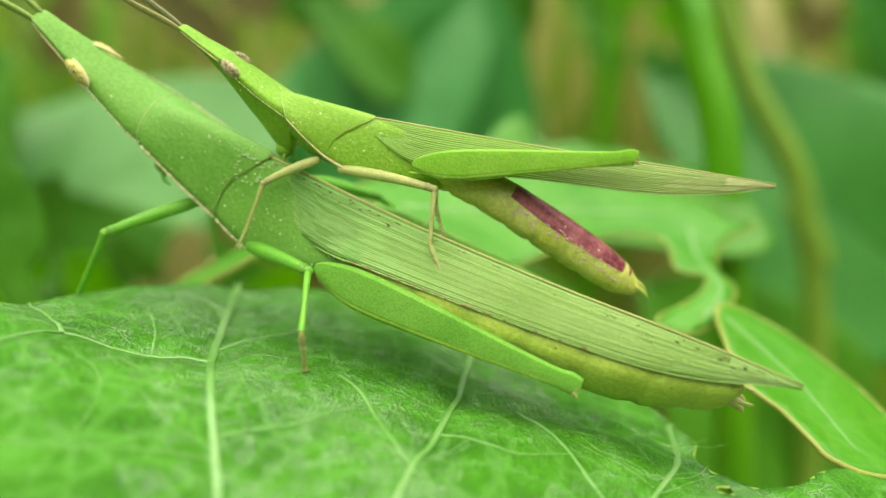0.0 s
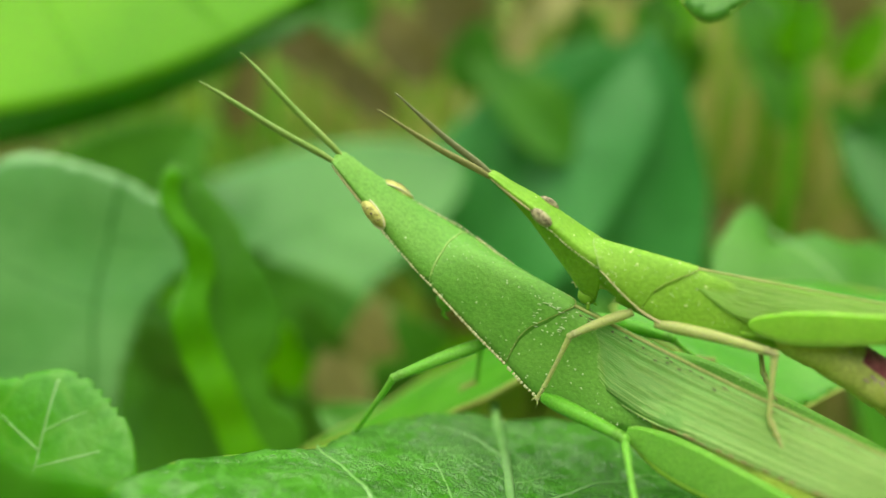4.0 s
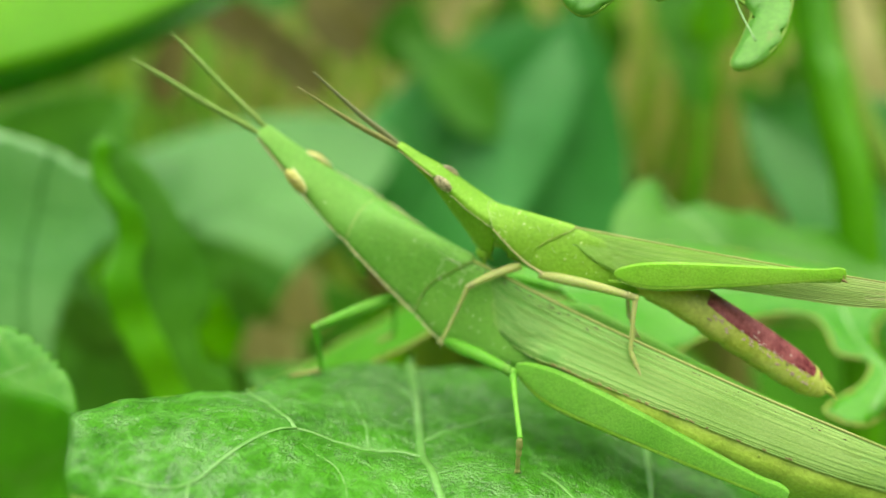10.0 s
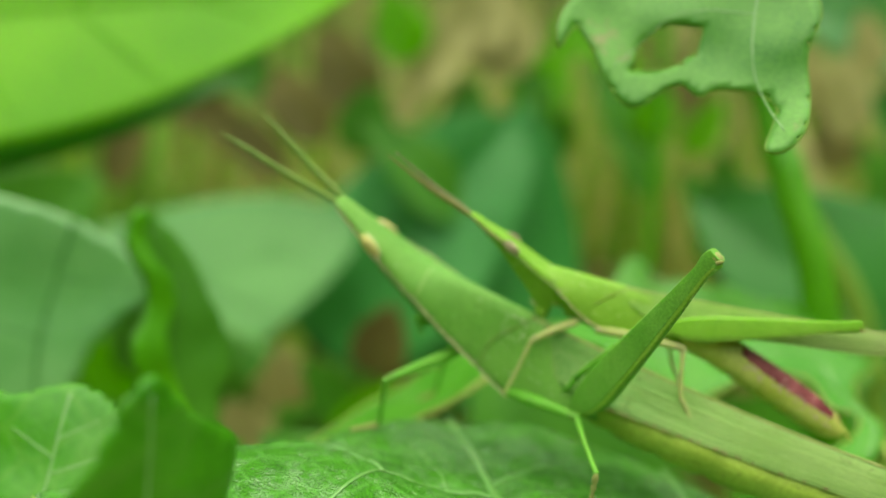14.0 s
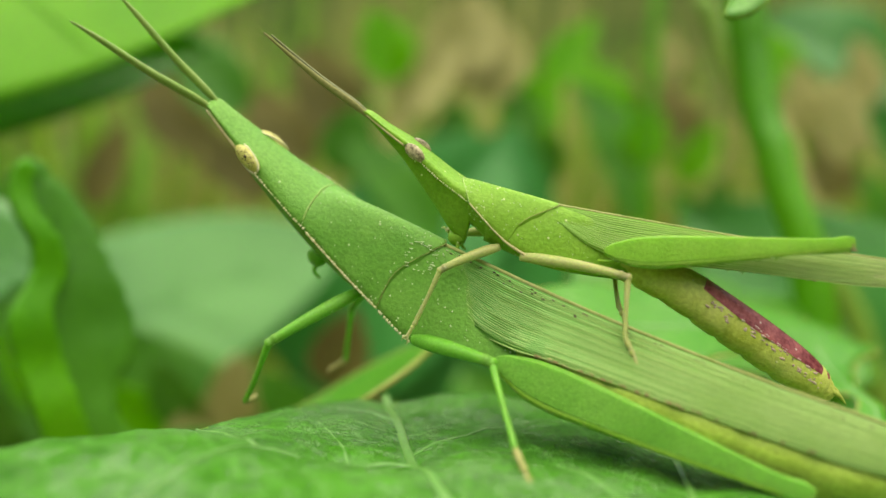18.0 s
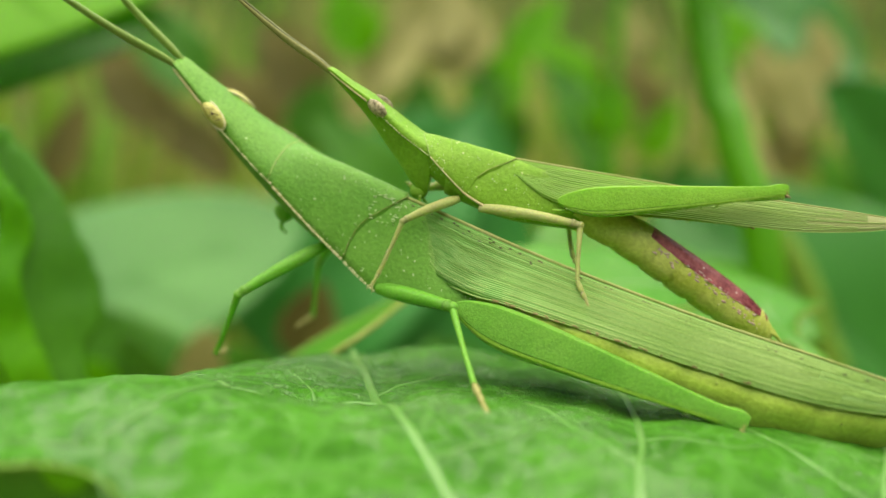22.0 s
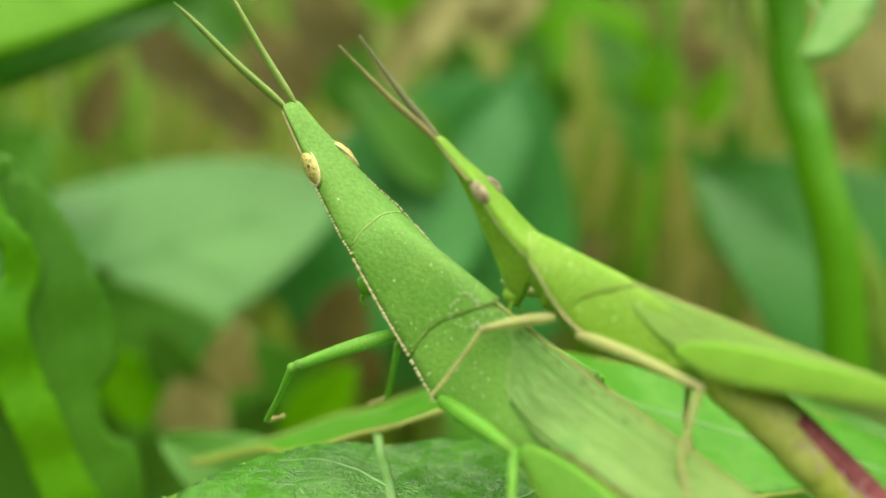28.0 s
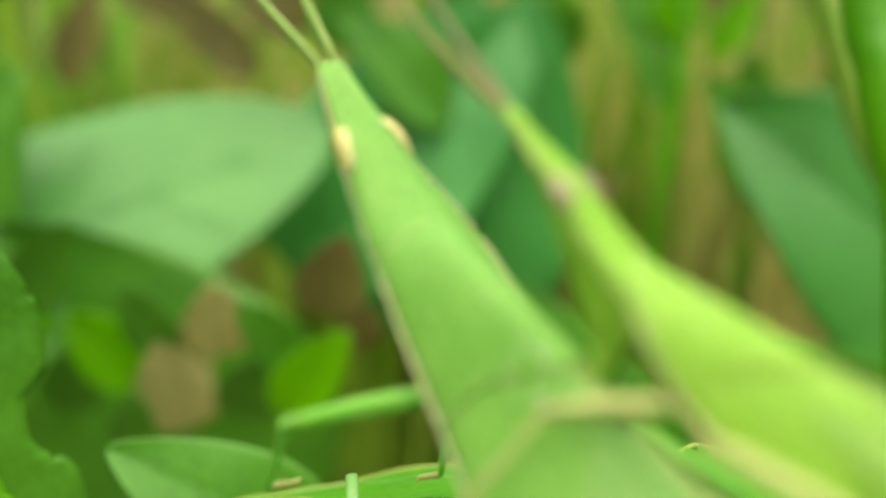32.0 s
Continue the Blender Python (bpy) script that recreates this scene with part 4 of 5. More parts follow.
def leaf_height(x, y):
    """Surface of the broad leaf: it tilts to its right, droops in front, rises behind, and is quilted between its veins."""
    front, rear = max(0.0, 36.0 - y), max(0.0, y - 38.0)
    z = -11.36 - 0.2 * x - 0.0907 * front ** 1.7 + 0.17 * rear * max(0.0, 1 - ((x - 6) / 24) ** 2)
    z += 0.25 * math.sin(x * 0.45 + 0.6) * math.cos(y * 0.35) + 0.45 * noise.noise((x * 0.16, y * 0.16, 3.0)) + 0.2 * noise.noise((x * 0.5, y * 0.5, 1.0)) + 0.05 * noise.noise((x * 1.3, y * 1.3, 6.0))
    z -= 0.005 * min(max(0.0, x - 3.0), 14.0) ** 2
    dip = 0.0
    for x0, y0, x1, y1, r in TROUGHS:
        dx, dy = x1 - x0, y1 - y0
        k = max(0.0, min(1.0, ((x - x0) * dx + (y - y0) * dy) / (dx * dx + dy * dy)))
        d = ((x0 + k * dx - x) ** 2 + (y0 + k * dy - y) ** 2) / (4.5 * r) ** 2
        if d < 6:
            dip = max(dip, 0.9 * r * math.exp(-d))
    return z - dip


def smooth_loop(pts, n=4):
    out = lerp_rings([[(*p, 0)] for p in list(pts[-1:]) + list(pts) + list(pts[:2])], n)
    return [(float(p[0][0]), float(p[0][1])) for p in out[n:-n - 1]]


def inside(poly, x, y):
    c = False
    for (x0, y0), (x1, y1) in zip(poly, poly[1:] + poly[:1]):
        if (y0 > y) != (y1 > y) and x < x0 + (y - y0) * (x1 - x0) / (y1 - y0):
            c = not c
    return c


def nearest(poly, x, y):
    best = None
    for (x0, y0), (x1, y1) in zip(poly, poly[1:] + poly[:1]):
        dx, dy = x1 - x0, y1 - y0
        k = max(0, min(1, ((x - x0) * dx + (y - y0) * dy) / (dx * dx + dy * dy + 1e-9)))
        q = (x0 + k * dx, y0 + k * dy)
        d = (q[0] - x) ** 2 + (q[1] - y) ** 2
        if best is None or d < best[0]:
            best = (d, q)
    return best


def sheet(poly, height, cell, holes=()):
    """A mesh over the inside of poly, its rim drawn onto the outline."""
    xs, ys = [p[0] for p in poly], [p[1] for p in poly]
    bm, made = bmesh.new(), {}

    def vert(i, j):
        if (i, j) not in made:
            x, y = min(xs) + i * cell, min(ys) + j * cell
            d, q = nearest(poly, x, y)
            if not inside(poly, x, y) or d < (0.45 * cell) ** 2:
                x, y = q
            for hole in holes:
                d, q = nearest(hole, x, y)
                if inside(hole, x, y) or d < (0.45 * cell) ** 2:
                    x, y = q
            made[i, j] = bm.verts.new(Vector((x, y, height(x, y))) * MM)
        return made[i, j]
    for i in range(int((max(xs) - min(xs)) / cell) + 1):
        for j in range(int((max(ys) - min(ys)) / cell) + 1):
            cx, cy = min(xs) + (i + 0.5) * cell, min(ys) + (j + 0.5) * cell
            if inside(poly, cx, cy) and not any(inside(h, cx, cy) for h in holes):
                bm.faces.new((vert(i, j), vert(i + 1, j), vert(i + 1, j + 1), vert(i, j + 1)))
    return bm


def thicken(blade, mm):
    up = sum(p.normal.z for p in blade.data.polygons) > 0
    mod = blade.modifiers.new("thickness", "SOLIDIFY")
    mod.thickness, mod.offset = mm * MM, -1 if up else 1


def cut_leaf(label, m, outline, height, veins, material, cell=0.7, rim=None, rim_r=0.14, holes=(), vein_mat=None, thick=0.25):
    """A leaf of irregular outline: blade, veins lying in it, and a paler rim."""
    g = new("leaf")
    g.matrix_world = m
    tagged(g, label, "leaf")
    loop = smooth_loop(outline)
    thicken(part("blade", sheet(loop, height, cell, holes), material, g), thick)
    for line, r in veins:
        fine = [(float(p[0][0]), float(p[0][1])) for p in lerp_rings([[(x, y, 0)] for x, y in line], 8)]
        n = len(fine)
        part("vein", tube([(x, y, height(x, y) + 0.05 * r) for x, y in fine], [0.8 * r * (1 - 0.55 * i / n) for i in range(n)], 10, 0.4, (0, 0, 1), 1), vein_mat or VEIN, g)
    if rim:
        for ring in (loop, *holes):
            pts = [(x, y, height(x, y) - 0.5 * thick) for x, y in list(ring) + [ring[0]]]
            part("rim", tube(pts, [rim_r] * len(pts), 6, steps=1), rim, g, "pale worn edge")
    return g


rng = random.Random(21)
for line, r in list(MAIN_VEINS[:3]):
    for k in range(7):
        i = min(len(line) - 2, int((k + 0.5) / 7 * (len(line) - 1)))
        x, y = (line[i][0] + line[i + 1][0]) / 2, (line[i][1] + line[i + 1][1]) / 2 + rng.uniform(-0.6, 0.6)
        for side in (-1, 1):
            reach = rng.uniform(2.2, 4.0)
            MAIN_VEINS.append(([(x, y), (x + side * reach * 0.5, y + reach * 0.18 + rng.uniform(-0.3, 0.5)), (x + side * reach, y + reach * 0.55 + rng.uniform(-0.4, 0.4))], 0.045))
MAIN_VEINS = [(line, r) for line, r in MAIN_VEINS if all(-20 < x < 28 and 23 < y < 50 for x, y in line) or r > 0.1]
HOLE = [(22.0, 32.9), (22.5, 33.3), (23.2, 33.4), (23.3, 33.0), (22.7, 32.7)]
broad = cut_leaf("broad lobed glossy green leaf with pale branching veins", LEAF_POSE, LEAF_OUTLINE, leaf_height, MAIN_VEINS, LEAF, 0.42, RIM_G, 0.1, (HOLE,))


def axes(o, x, y, n):
    return frame_matrix(x, y, n, Vector(o) * MM)


def wavy(amount, scale, seed, slope=0.0):
    return lambda x, y: amount * noise.noise((x * scale, y * scale, seed)) + slope * x


# ---- leaves close by ----
band = cut_leaf("bright green leaf eaten into a yellow-rimmed curved band", axes((26.1, 11.3, 290.5), (0.985, 0.054, -0.163), (0.0, 0.949, 0.314), (0.171, -0.31, 0.935)),
         [(-21.3, 4.8), (-16, 8.3), (-3.8, 11.7), (9.4, 10.9), (10.3, 7.8), (13.6, 7.8), (8.9, 4.3), (6.5, 0), (6.6, -3), (1.7, -7.9), (-1.1, -6.9), (3.1, -4), (4.9, -1.4), (2.7, -0.8), (3.3, 2.9), (1.7, 3.7), (-1.7, 2.8), (-8.1, -0.9), (-10.9, -2.7), (-14, -1.3), (-17.2, 0.6)],
         wavy(0.7, 0.15, 5), [([(-18, 3), (-8, 5), (2, 7), (9, 8)], 0.25), ([(6.5, 6), (5.5, 1), (5.3, -3), (2.5, -6.5)], 0.25)], LEAF_B, 0.7, RIM, 0.13)
patched = cut_leaf("green leaf with a yellow edge and a brown patch", axes((36.6, 2.7, 285.9), (0.926, 0.102, -0.363), (0.0, 0.963, 0.27), (0.377, -0.25, 0.892)),
         [(-8.9, 0.9), (-6.6, 3.4), (-2.6, 1.7), (1.6, -4), (0.9, -8.9), (-3.4, -10.5), (-7, -10.1), (-7.6, -9.1), (-8.6, -7.2), (-10.2, -5.4)], wavy(0.4, 0.2, 8), [([(-7.8, 1.5), (-5.5, -3), (-4.5, -9)], 0.2)], LEAF_B, 0.6, RIM, 0.16)
cut_leaf("chewed leaf hanging from above with a curled glossy tip", axes((11.4, -1.3, 315.2), (0.916, -0.368, 0.158), (0.0, 0.396, 0.918), (-0.4, -0.842, 0.363)),
         [(-9.0, 3.2), (-7.9, 4.8), (-7.0, 3.0), (-6.6, 1.5), (-5.7, -0.4), (-4.6, -0.9), (-2.4, 0.3), (-1.2, -0.9), (-0.2, -0.5), (1.7, -1), (2.9, -2.1), (2.5, -3.5), (1.9, -5), (2.7, -5.3), (4, -4.2), (4.7, -1.8), (4.9, 0.8), (6, 3.9), (4, 8), (0.7, 9.4), (-5.5, 8.6), (-8.5, 6)],
         lambda x, y: 0.5 * noise.noise((x * 0.3, y * 0.3, 2)) + 0.1 * max(0, -y) ** 1.5 + 0.12 * max(0, -x - 4) ** 1.6, [([(4, 9), (2.5, 4), (2, 0), (3, -4)], 0.1), ([(2.5, 4), (-2, 4.6), (-6, 1.8)], 0.07)], LEAF_HANG, 0.45, RIM_G, 0.08,
         ([(-4.8, 1.6), (-4.2, 3.4), (-2.4, 4.2), (-0.4, 3.6), (-0.9, 2.2), (-2.6, 1.3)],))
jagged = cut_leaf("lighter green leaf with jagged eaten edges", axes((29.2, 33.0, 290.9), (0.963, 0.15, -0.223), (0.0, 0.831, 0.556), (0.269, -0.536, 0.8)),
         [(-13, 1.3), (-11, 5.3), (-7.2, 9.7), (-5.1, 8.6), (-6.5, 4.4), (-2, 7.1), (2, 6.4), (6, 8), (9.6, 5.9), (15.7, 6.5), (20.5, 2.7), (20.5, -4.5), (8.7, -6.5), (-6, -6.8), (-13, -4)], wavy(1.2, 0.12, 11), [([(-6, 7), (-1, 1), (2, -5.5)], 0.3)], LEAF_MID, 0.9)
lobe = cut_leaf("light green lobe with a straw-coloured rim", axes((-11.6, 20.1, 285.2), (0.87, -0.05, 0.49), (0.0, 0.995, -0.1), (-0.483, 0.087, 0.866)),
         [(-9.3, 0.2), (-6.4, 1.5), (-2, 1.5), (1.4, 2.6), (5, 3.3), (10, 4.2), (16, 2), (17, -4), (12, -10), (3.4, -8.5), (-1, -4), (-5, -1.6)], wavy(0.3, 0.25, 4), [([(-6, 1), (0, 0.5), (8, -3)], 0.2)], LEAF_B, 0.6, RIM, 0.22)
cut_leaf("folded green leaf tip standing upright", axes((-16.4, -18.0, 300.3), (0.693, 0.714, 0.104), (0.0, -0.144, 0.99), (0.721, -0.685, -0.1)),
         [(-4.5, -1.8), (-3.2, -0.3), (-1.9, 1.2), (-1, 2.6), (0.1, 3), (1.5, 0.9), (3.4, -1.1), (3.3, -2.4), (2.8, -4), (2.4, -7), (0.5, -10), (-4, -8)], lambda x, y: 0.25 * noise.noise((x * 0.4, y * 0.4, 9)) - 0.06 * x * x, [([(-0.2, 2.4), (-0.8, -1.5), (-1.8, -8)], 0.1)], LEAF_B, 0.35)
cut_leaf("small round-toothed green leaf", axes((-26.8, 1.4, 292.5), (0.998, -0.052, 0.033), (0.0, 0.535, 0.845), (-0.062, -0.843, 0.534)),
         [(-7.5, 3), (-5.3, 3), (-3.2, 3.4), (-1.4, 3.6), (0.5, 2.9), (2.1, 1.4), (3.3, -0.6), (3.6, -3.5), (1.5, -6), (-3, -8), (-7.5, -5)], lambda x, y: 0.3 * noise.noise((x * 0.3, y * 0.3, 7)) - 0.03 * (x + 2) ** 2, [([(-1.5, 3), (-2, -1), (-2.5, -7)], 0.14), ([(-2, 0), (0.5, 1.2)], 0.08), ([(-2.1, -2), (1.5, -1)], 0.08), ([(-2.1, -1), (-5, 1)], 0.08)], LEAF_B, 0.5)


# ---- leaves further off ----
def blade_mesh(length, width, nl=28, nw=10, fold=0.15, bend=0.1, wave=0.03, tipness=1.0, seed=0):
    """A leaf along +x, its face up +z; lengths in mm."""
    rng = random.Random(seed)
    ph = rng.random() * 6
    rings = []
    for i in range(nl + 1):
        s = i / nl
        w = 0.5 * width * max(0.02, math.sin(math.pi * min(1, s ** 0.75)) ** (0.7 * tipness))
        line = []
        for j in range(-nw, nw + 1):
            v = j / nw
            y = w * v
            z = fold * abs(y) - bend * length * s * s + wave * width * math.sin(s * 9 + ph + (1.5 if v > 0 else 0)) * v * v
            line.append((length * s, y, z))
        rings.append(line)
    return loft(rings, closed=False)


def leaf_thing(label, base, tip, face, width, material, rib=None, rib_r=0.015, thick=0.3, **shape):
    g = new("leaf")
    x = (Vector(tip) - Vector(base)).normalized()
    z = Vector(face)
    z = (z - x * z.dot(x)).normalized()
    g.matrix_world = frame_matrix(x, z.cross(x), z, Vector(base) * MM)
    length = (Vector(tip) - Vector(base)).length
    bend, fold = shape.get("bend", 0.1), shape.get("fold", 0.15)
    thicken(part("blade", blade_mesh(length, width, **shape), material, g), thick)
    mid = [(length * s, 0, -bend * length * s * s) for s in (0, 0.25, 0.5, 0.75, 1)]
    r = rib_r * width
    rib = rib or material
    part("midrib", tube(mid, [r, r * 0.85, r * 0.6, r * 0.4, r * 0.1], 8), rib, g)
    for k in range(1, 5):
        for side in (-1, 1):
            s0, s1 = 0.12 + 0.16 * k, 0.22 + 0.17 * k
            w = 0.5 * width * math.sin(math.pi * min(1, s1 ** 0.75)) ** 0.7 * 0.85
            pts = []
            for q in (0, 0.5, 1):
                s, y = s0 + (s1 - s0) * q, side * w * q
                pts.append((length * s, y, fold * abs(y) - bend * length * s * s))
            part("vein", tube(pts, [r * 0.4, r * 0.3, r * 0.1], 6), rib, g)
    return tagged(g, label, "leaf")


leaf_thing("lime-green leaf overhanging from above", (-112, 66, 323), (-10, 66, 331), (0.0, -0.85, 0.5), 48, LEAF_LIME, bend=-0.03)
cut_leaf("pale silvery-green leaf with a light midrib", axes((-42, 30, 290), (0.99, 0.12, 0.0), (-0.02, 0.17, 0.985), (0.118, -0.975, 0.17)),
         [(-6.7, 15.3), (-1.2, 14.6), (4, 12.4), (8, 9.6), (11.3, 5.8), (8.4, 3.4), (5.2, 0.6), (3.3, -2.9), (1.9, -6.5), (0.6, -11.4), (-4, -18), (-12.6, -17), (-20, -10), (-22, 0), (-16, 10)],
         lambda x, y: 0.8 * noise.noise((x * 0.09, y * 0.09, 6)) + 0.16 * abs(x - 0.11 * y - 0.4) - 0.012 * (x + 2) ** 2, [([(3.2, 13), (1.4, 8), (-0.4, 0.6), (-1.0, -7.7), (-3, -16)], 0.3), ([(1.2, 7), (5, 6.4), (10, 6)], 0.14), ([(-0.4, 1), (-5, 3), (-13, 8)], 0.14), ([(-0.8, -6), (-6, -5), (-15, -4)], 0.14)], LEAF_SILVER, 0.8, vein_mat=LEAF_PALE)
EDGE_LINE = [(-2.1, 14.2), (-2.5, 11), (-1.2, 8), (-1.3, 5.4), (-2.9, 2.6), (-2.8, -0.6), (-1.7, -4.8), (-0.5, -9), (1.4, -15.5)]
curled = cut_leaf("mid-green leaf with a wavy curled lime-green edge", axes((-28.6, 24, 290), (0.8, 0.6, 0.0), (-0.05, 0.12, 0.99), (0.594, -0.79, 0.13)),
         EDGE_LINE + [(7, -16), (7.5, -10), (5.2, -7.5), (5.0, -4.4), (6.5, -2), (6.5, 2), (5, 6), (3.5, 10), (1.5, 13), (-0.5, 15)],
         lambda x, y: 0.5 * noise.noise((x * 0.2, y * 0.2, 14)), [([(0.3, 13), (1.6, 4), (2.6, -6), (4, -15)], 0.16)], LEAF_MID, 0.6, vein_mat=LEAF_MID)
strip = smooth_loop(EDGE_LINE + [(x + 3.4 - 0.15 * max(0, y), y) for x, y in EDGE_LINE[::-1]])
thicken(part("curled_edge", sheet(strip, lambda x, y: 0.9 + 0.2 * math.sin(0.9 * y) - 0.12 * x, 0.4), LEAF_EDGE, curled, "curled lime-green edge"), 0.3)
leaf_thing("dark green leaf with worn gaps", (-4, 30, 270), (-20, 28, 281), (0.1, -0.75, 0.6), 9, LEAF_MID)
leaf_thing("large pale bluish-green leaf", (-132, 150, 238), (-16, 172, 294), (-0.3, -0.8, 0.6), 66, LEAF_PALE, tipness=0.8, bend=0.12, fold=0.05)
leaf_thing("teal-green leaf behind the antennae", (-30, 205, 235), (38, 200, 318), (0.1, -0.9, 0.5), 62, LEAF_BLUE, tipness=0.6, bend=0.14)
leaf_thing("shaded green leaf under a lime-green one", (-125, 74, 310), (-26, 76, 320), (0.0, -0.9, 0.45), 30, LEAF_B, bend=-0.03)
leaf_thing("teal green leaf in shade", (10, 210, 210), (45, 205, 322), (0.1, -1, 0.3), 80, LEAF_BLUE)
for base, tip, width in (((-20, 120, 200), (-70, 110, 275), 60), ((60, 110, 180), (20, 120, 262), 60), ((110, 90, 200), (60, 80, 262), 55), ((-150, 170, 230), (-90, 160, 300), 70), ((-60, 90, 210), (-100, 95, 290), 50)):
    leaf_thing("green leaf of the lower growth", base, tip, (0.1, -0.8, 0.5), width, LEAF_MID)
leaf_thing("broad teal leaf beside the stem", (150, 110, 240), (70, 120, 300), (-0.1, -0.9, 0.4), 60, LEAF_TEAL)
leaf_thing("dark teal leaf beside a yellowish stem", (160, 140, 290), (112, 118, 322), (-0.2, -0.9, 0.3), 36, LEAF_TEAL)
leaf_thing("pale green leaf high among the growth", (225, 262, 350), (150, 240, 372), (-0.2, -0.9, 0.4), 44, LEAF_PALE)
for base, tip, width in (((20, 205, 285), (-10, 186, 316), 26), ((96, 225, 300), (70, 215, 338), 28), ((62, 230, 300), (44, 220, 338), 24), ((100, 160, 270), (78, 150, 302), 26), ((118, 150, 262), (96, 144, 290), 28)):
    leaf_thing("mid-green leaf of the growth beyond", base, tip, (0.1, -0.8, 0.6), width, LEAF_MID)
for base, tip, width in (((-70, 290, 300), (-92, 280, 345), 34), ((-110, 245, 290), (-95, 238, 322), 30), ((200, 250, 300), (165, 240, 330), 36), ((36, 255, 240), (64, 250, 274), 30), ((70, 262, 236), (92, 258, 258), 26)):
    leaf_thing("withered brown leaf among grass", base, tip, (0.1, -0.7, 0.7), width * 0.6, LEAF_DRY)
leaf_thing("straw-coloured dry blade leaning by the stem", (118, 146, 270), (103, 154, 336), (-0.1, -1, 0.2), 9, STRAW)

# small leaves of the growth beyond: base, lean, length, width
for x, y, z, lean, size, width in ((54, 232, 317, 0.5, 27, 24), (82, 235, 322, -0.8, 29, 22), (72, 250, 342, 0.7, 26, 17), (92, 217, 310, 0.1, 22, 17), (-1, 207, 336, -0.4, 22, 19), (117, 229, 305, 0.5, 22, 14), (141, 222, 341, -0.9, 21, 18)):
    leaf_thing("small sunlit lime-green leaf among grass", (x - lean * size / 2, y, z), (x + lean * size / 2, y - 4, z + size), (lean * 0.3, -0.8, 0.6), width, LEAF_LIME)
for x, y, z, lean, size, width in ((14, 215, 328, 0.9, 22, 19), (36, 217, 331, 0.1, 30, 24), (26, 215, 338, 0.3, 29, 26), (107, 242, 342, -0.2, 23, 15), (135, 194, 323, -0.4, 21, 16), (143, 184, 312, -0.3, 27, 19), (179, 228, 335, -0.3, 25, 18), (4, 242, 314, 0.9, 21, 12)):
    leaf_thing("small dry straw-coloured leaf among grass", (x - lean * size / 2, y, z), (x + lean * size / 2, y - 4, z + size), (lean * 0.3, -0.8, 0.6), width, STRAW)
for x, y, z, lean, size, width in ((-41, 251, 309, -0.9, 28, 24), (-54, 229, 295, -0.9, 26, 16), (-20, 217, 318, -0.5, 30, 24), (170, 231, 298, -0.3, 29, 21), (-80, 244, 314, -0.7, 28, 23), (107, 234, 315, -0.8, 29, 25)):
    leaf_thing("small dark brown withered leaf among grass", (x - lean * size / 2, y, z), (x + lean * size / 2, y - 4, z + size), (lean * 0.3, -0.8, 0.6), width, LEAF_DRY)
for x, y, z, lean, size, width in ((-12, 209, 304, 0.2, 23, 20), (23, 218, 302, 0.1, 29, 20), (83, 207, 290, -0.8, 22, 14), (181, 214, 281, -0.6, 30, 18), (130, 237, 282, -0.2, 25, 17), (147, 213, 277, -0.1, 28, 21), (-60, 216, 324, -0.8, 29, 22)):
    leaf_thing("small mid-green leaf among grass", (x - lean * size / 2, y, z), (x + lean * size / 2, y - 4, z + size), (lean * 0.3, -0.8, 0.6), width, LEAF_MID)
for x, y, z, lean, size, width in ((-43, 90, 255, -0.7, 13, 11), (-11, 77, 256, 0.7, 14, 9), (-61, 94, 261, -0.8, 15, 10)):
    leaf_thing("small lime-green leaf of the undergrowth", (x - lean * size / 2, y, z), (x + lean * size / 2, y - 4, z + size), (lean * 0.3, -0.8, 0.6), width, LEAF_LIME)
for x, y, z, lean, size, width in ((-32, 95, 252, 0.4, 14, 9), (-25, 85, 262, 0.0, 12, 10), (-34, 91, 246, -0.2, 16, 13)):
    leaf_thing("small dry straw-coloured leaf of the undergrowth", (x - lean * size / 2, y, z), (x + lean * size / 2, y - 4, z + size), (lean * 0.3, -0.8, 0.6), width, STRAW)
for x, y, z, lean, size, width in ((-8, 82, 269, 0.3, 13, 10), (-5, 99, 256, -0.2, 11, 8)):
    leaf_thing("small brown withered leaf of the undergrowth", (x - lean * size / 2, y, z), (x + lean * size / 2, y - 4, z + size), (lean * 0.3, -0.8, 0.6), width, LEAF_DRY)
for x, y, z, lean, size, width in ((-48, 82, 270, 0.7, 14, 9), (-37, 90, 260, -0.4, 12, 8), (-60, 84, 247, -0.5, 16, 14), (-50, 92, 249, 0.1, 12, 10), (-17, 83, 261, -0.7, 11, 8), (-62, 80, 260, -0.0, 12, 10), (-39, 86, 243, 0.2, 13, 8), (-22, 90, 248, 0.2, 12, 11)):
    leaf_thing("small mid-green leaf of the undergrowth", (x - lean * size / 2, y, z), (x + lean * size / 2, y - 4, z + size), (lean * 0.3, -0.8, 0.6), width, LEAF_MID)


# ---- stems ----
def stem(label, points, radii, material, nodes):
    """A stalk with slight swellings where leaves have sprung."""
    g = new("stem")
    base = Vector(points[0])
    g.matrix_world = Matrix.Translation(base * MM)
    tagged(g, label, "stem")
    line = [Vector(p) - base for p in points]
    part("stalk", tube(line, radii, 16, steps=8), material, g)
    for i in nodes:
        d = (line[i + 1] - line[i]).normalized()
        p, r = line[i], radii[i]
        part("node", tube([p - d * 3 * r, p - d * r, p + d * r, p + d * 3 * r], [r * 0.98, r * 1.12, r * 1.12, r * 0.98], 16), material, g, "slight swelling of the stalk")
    return g


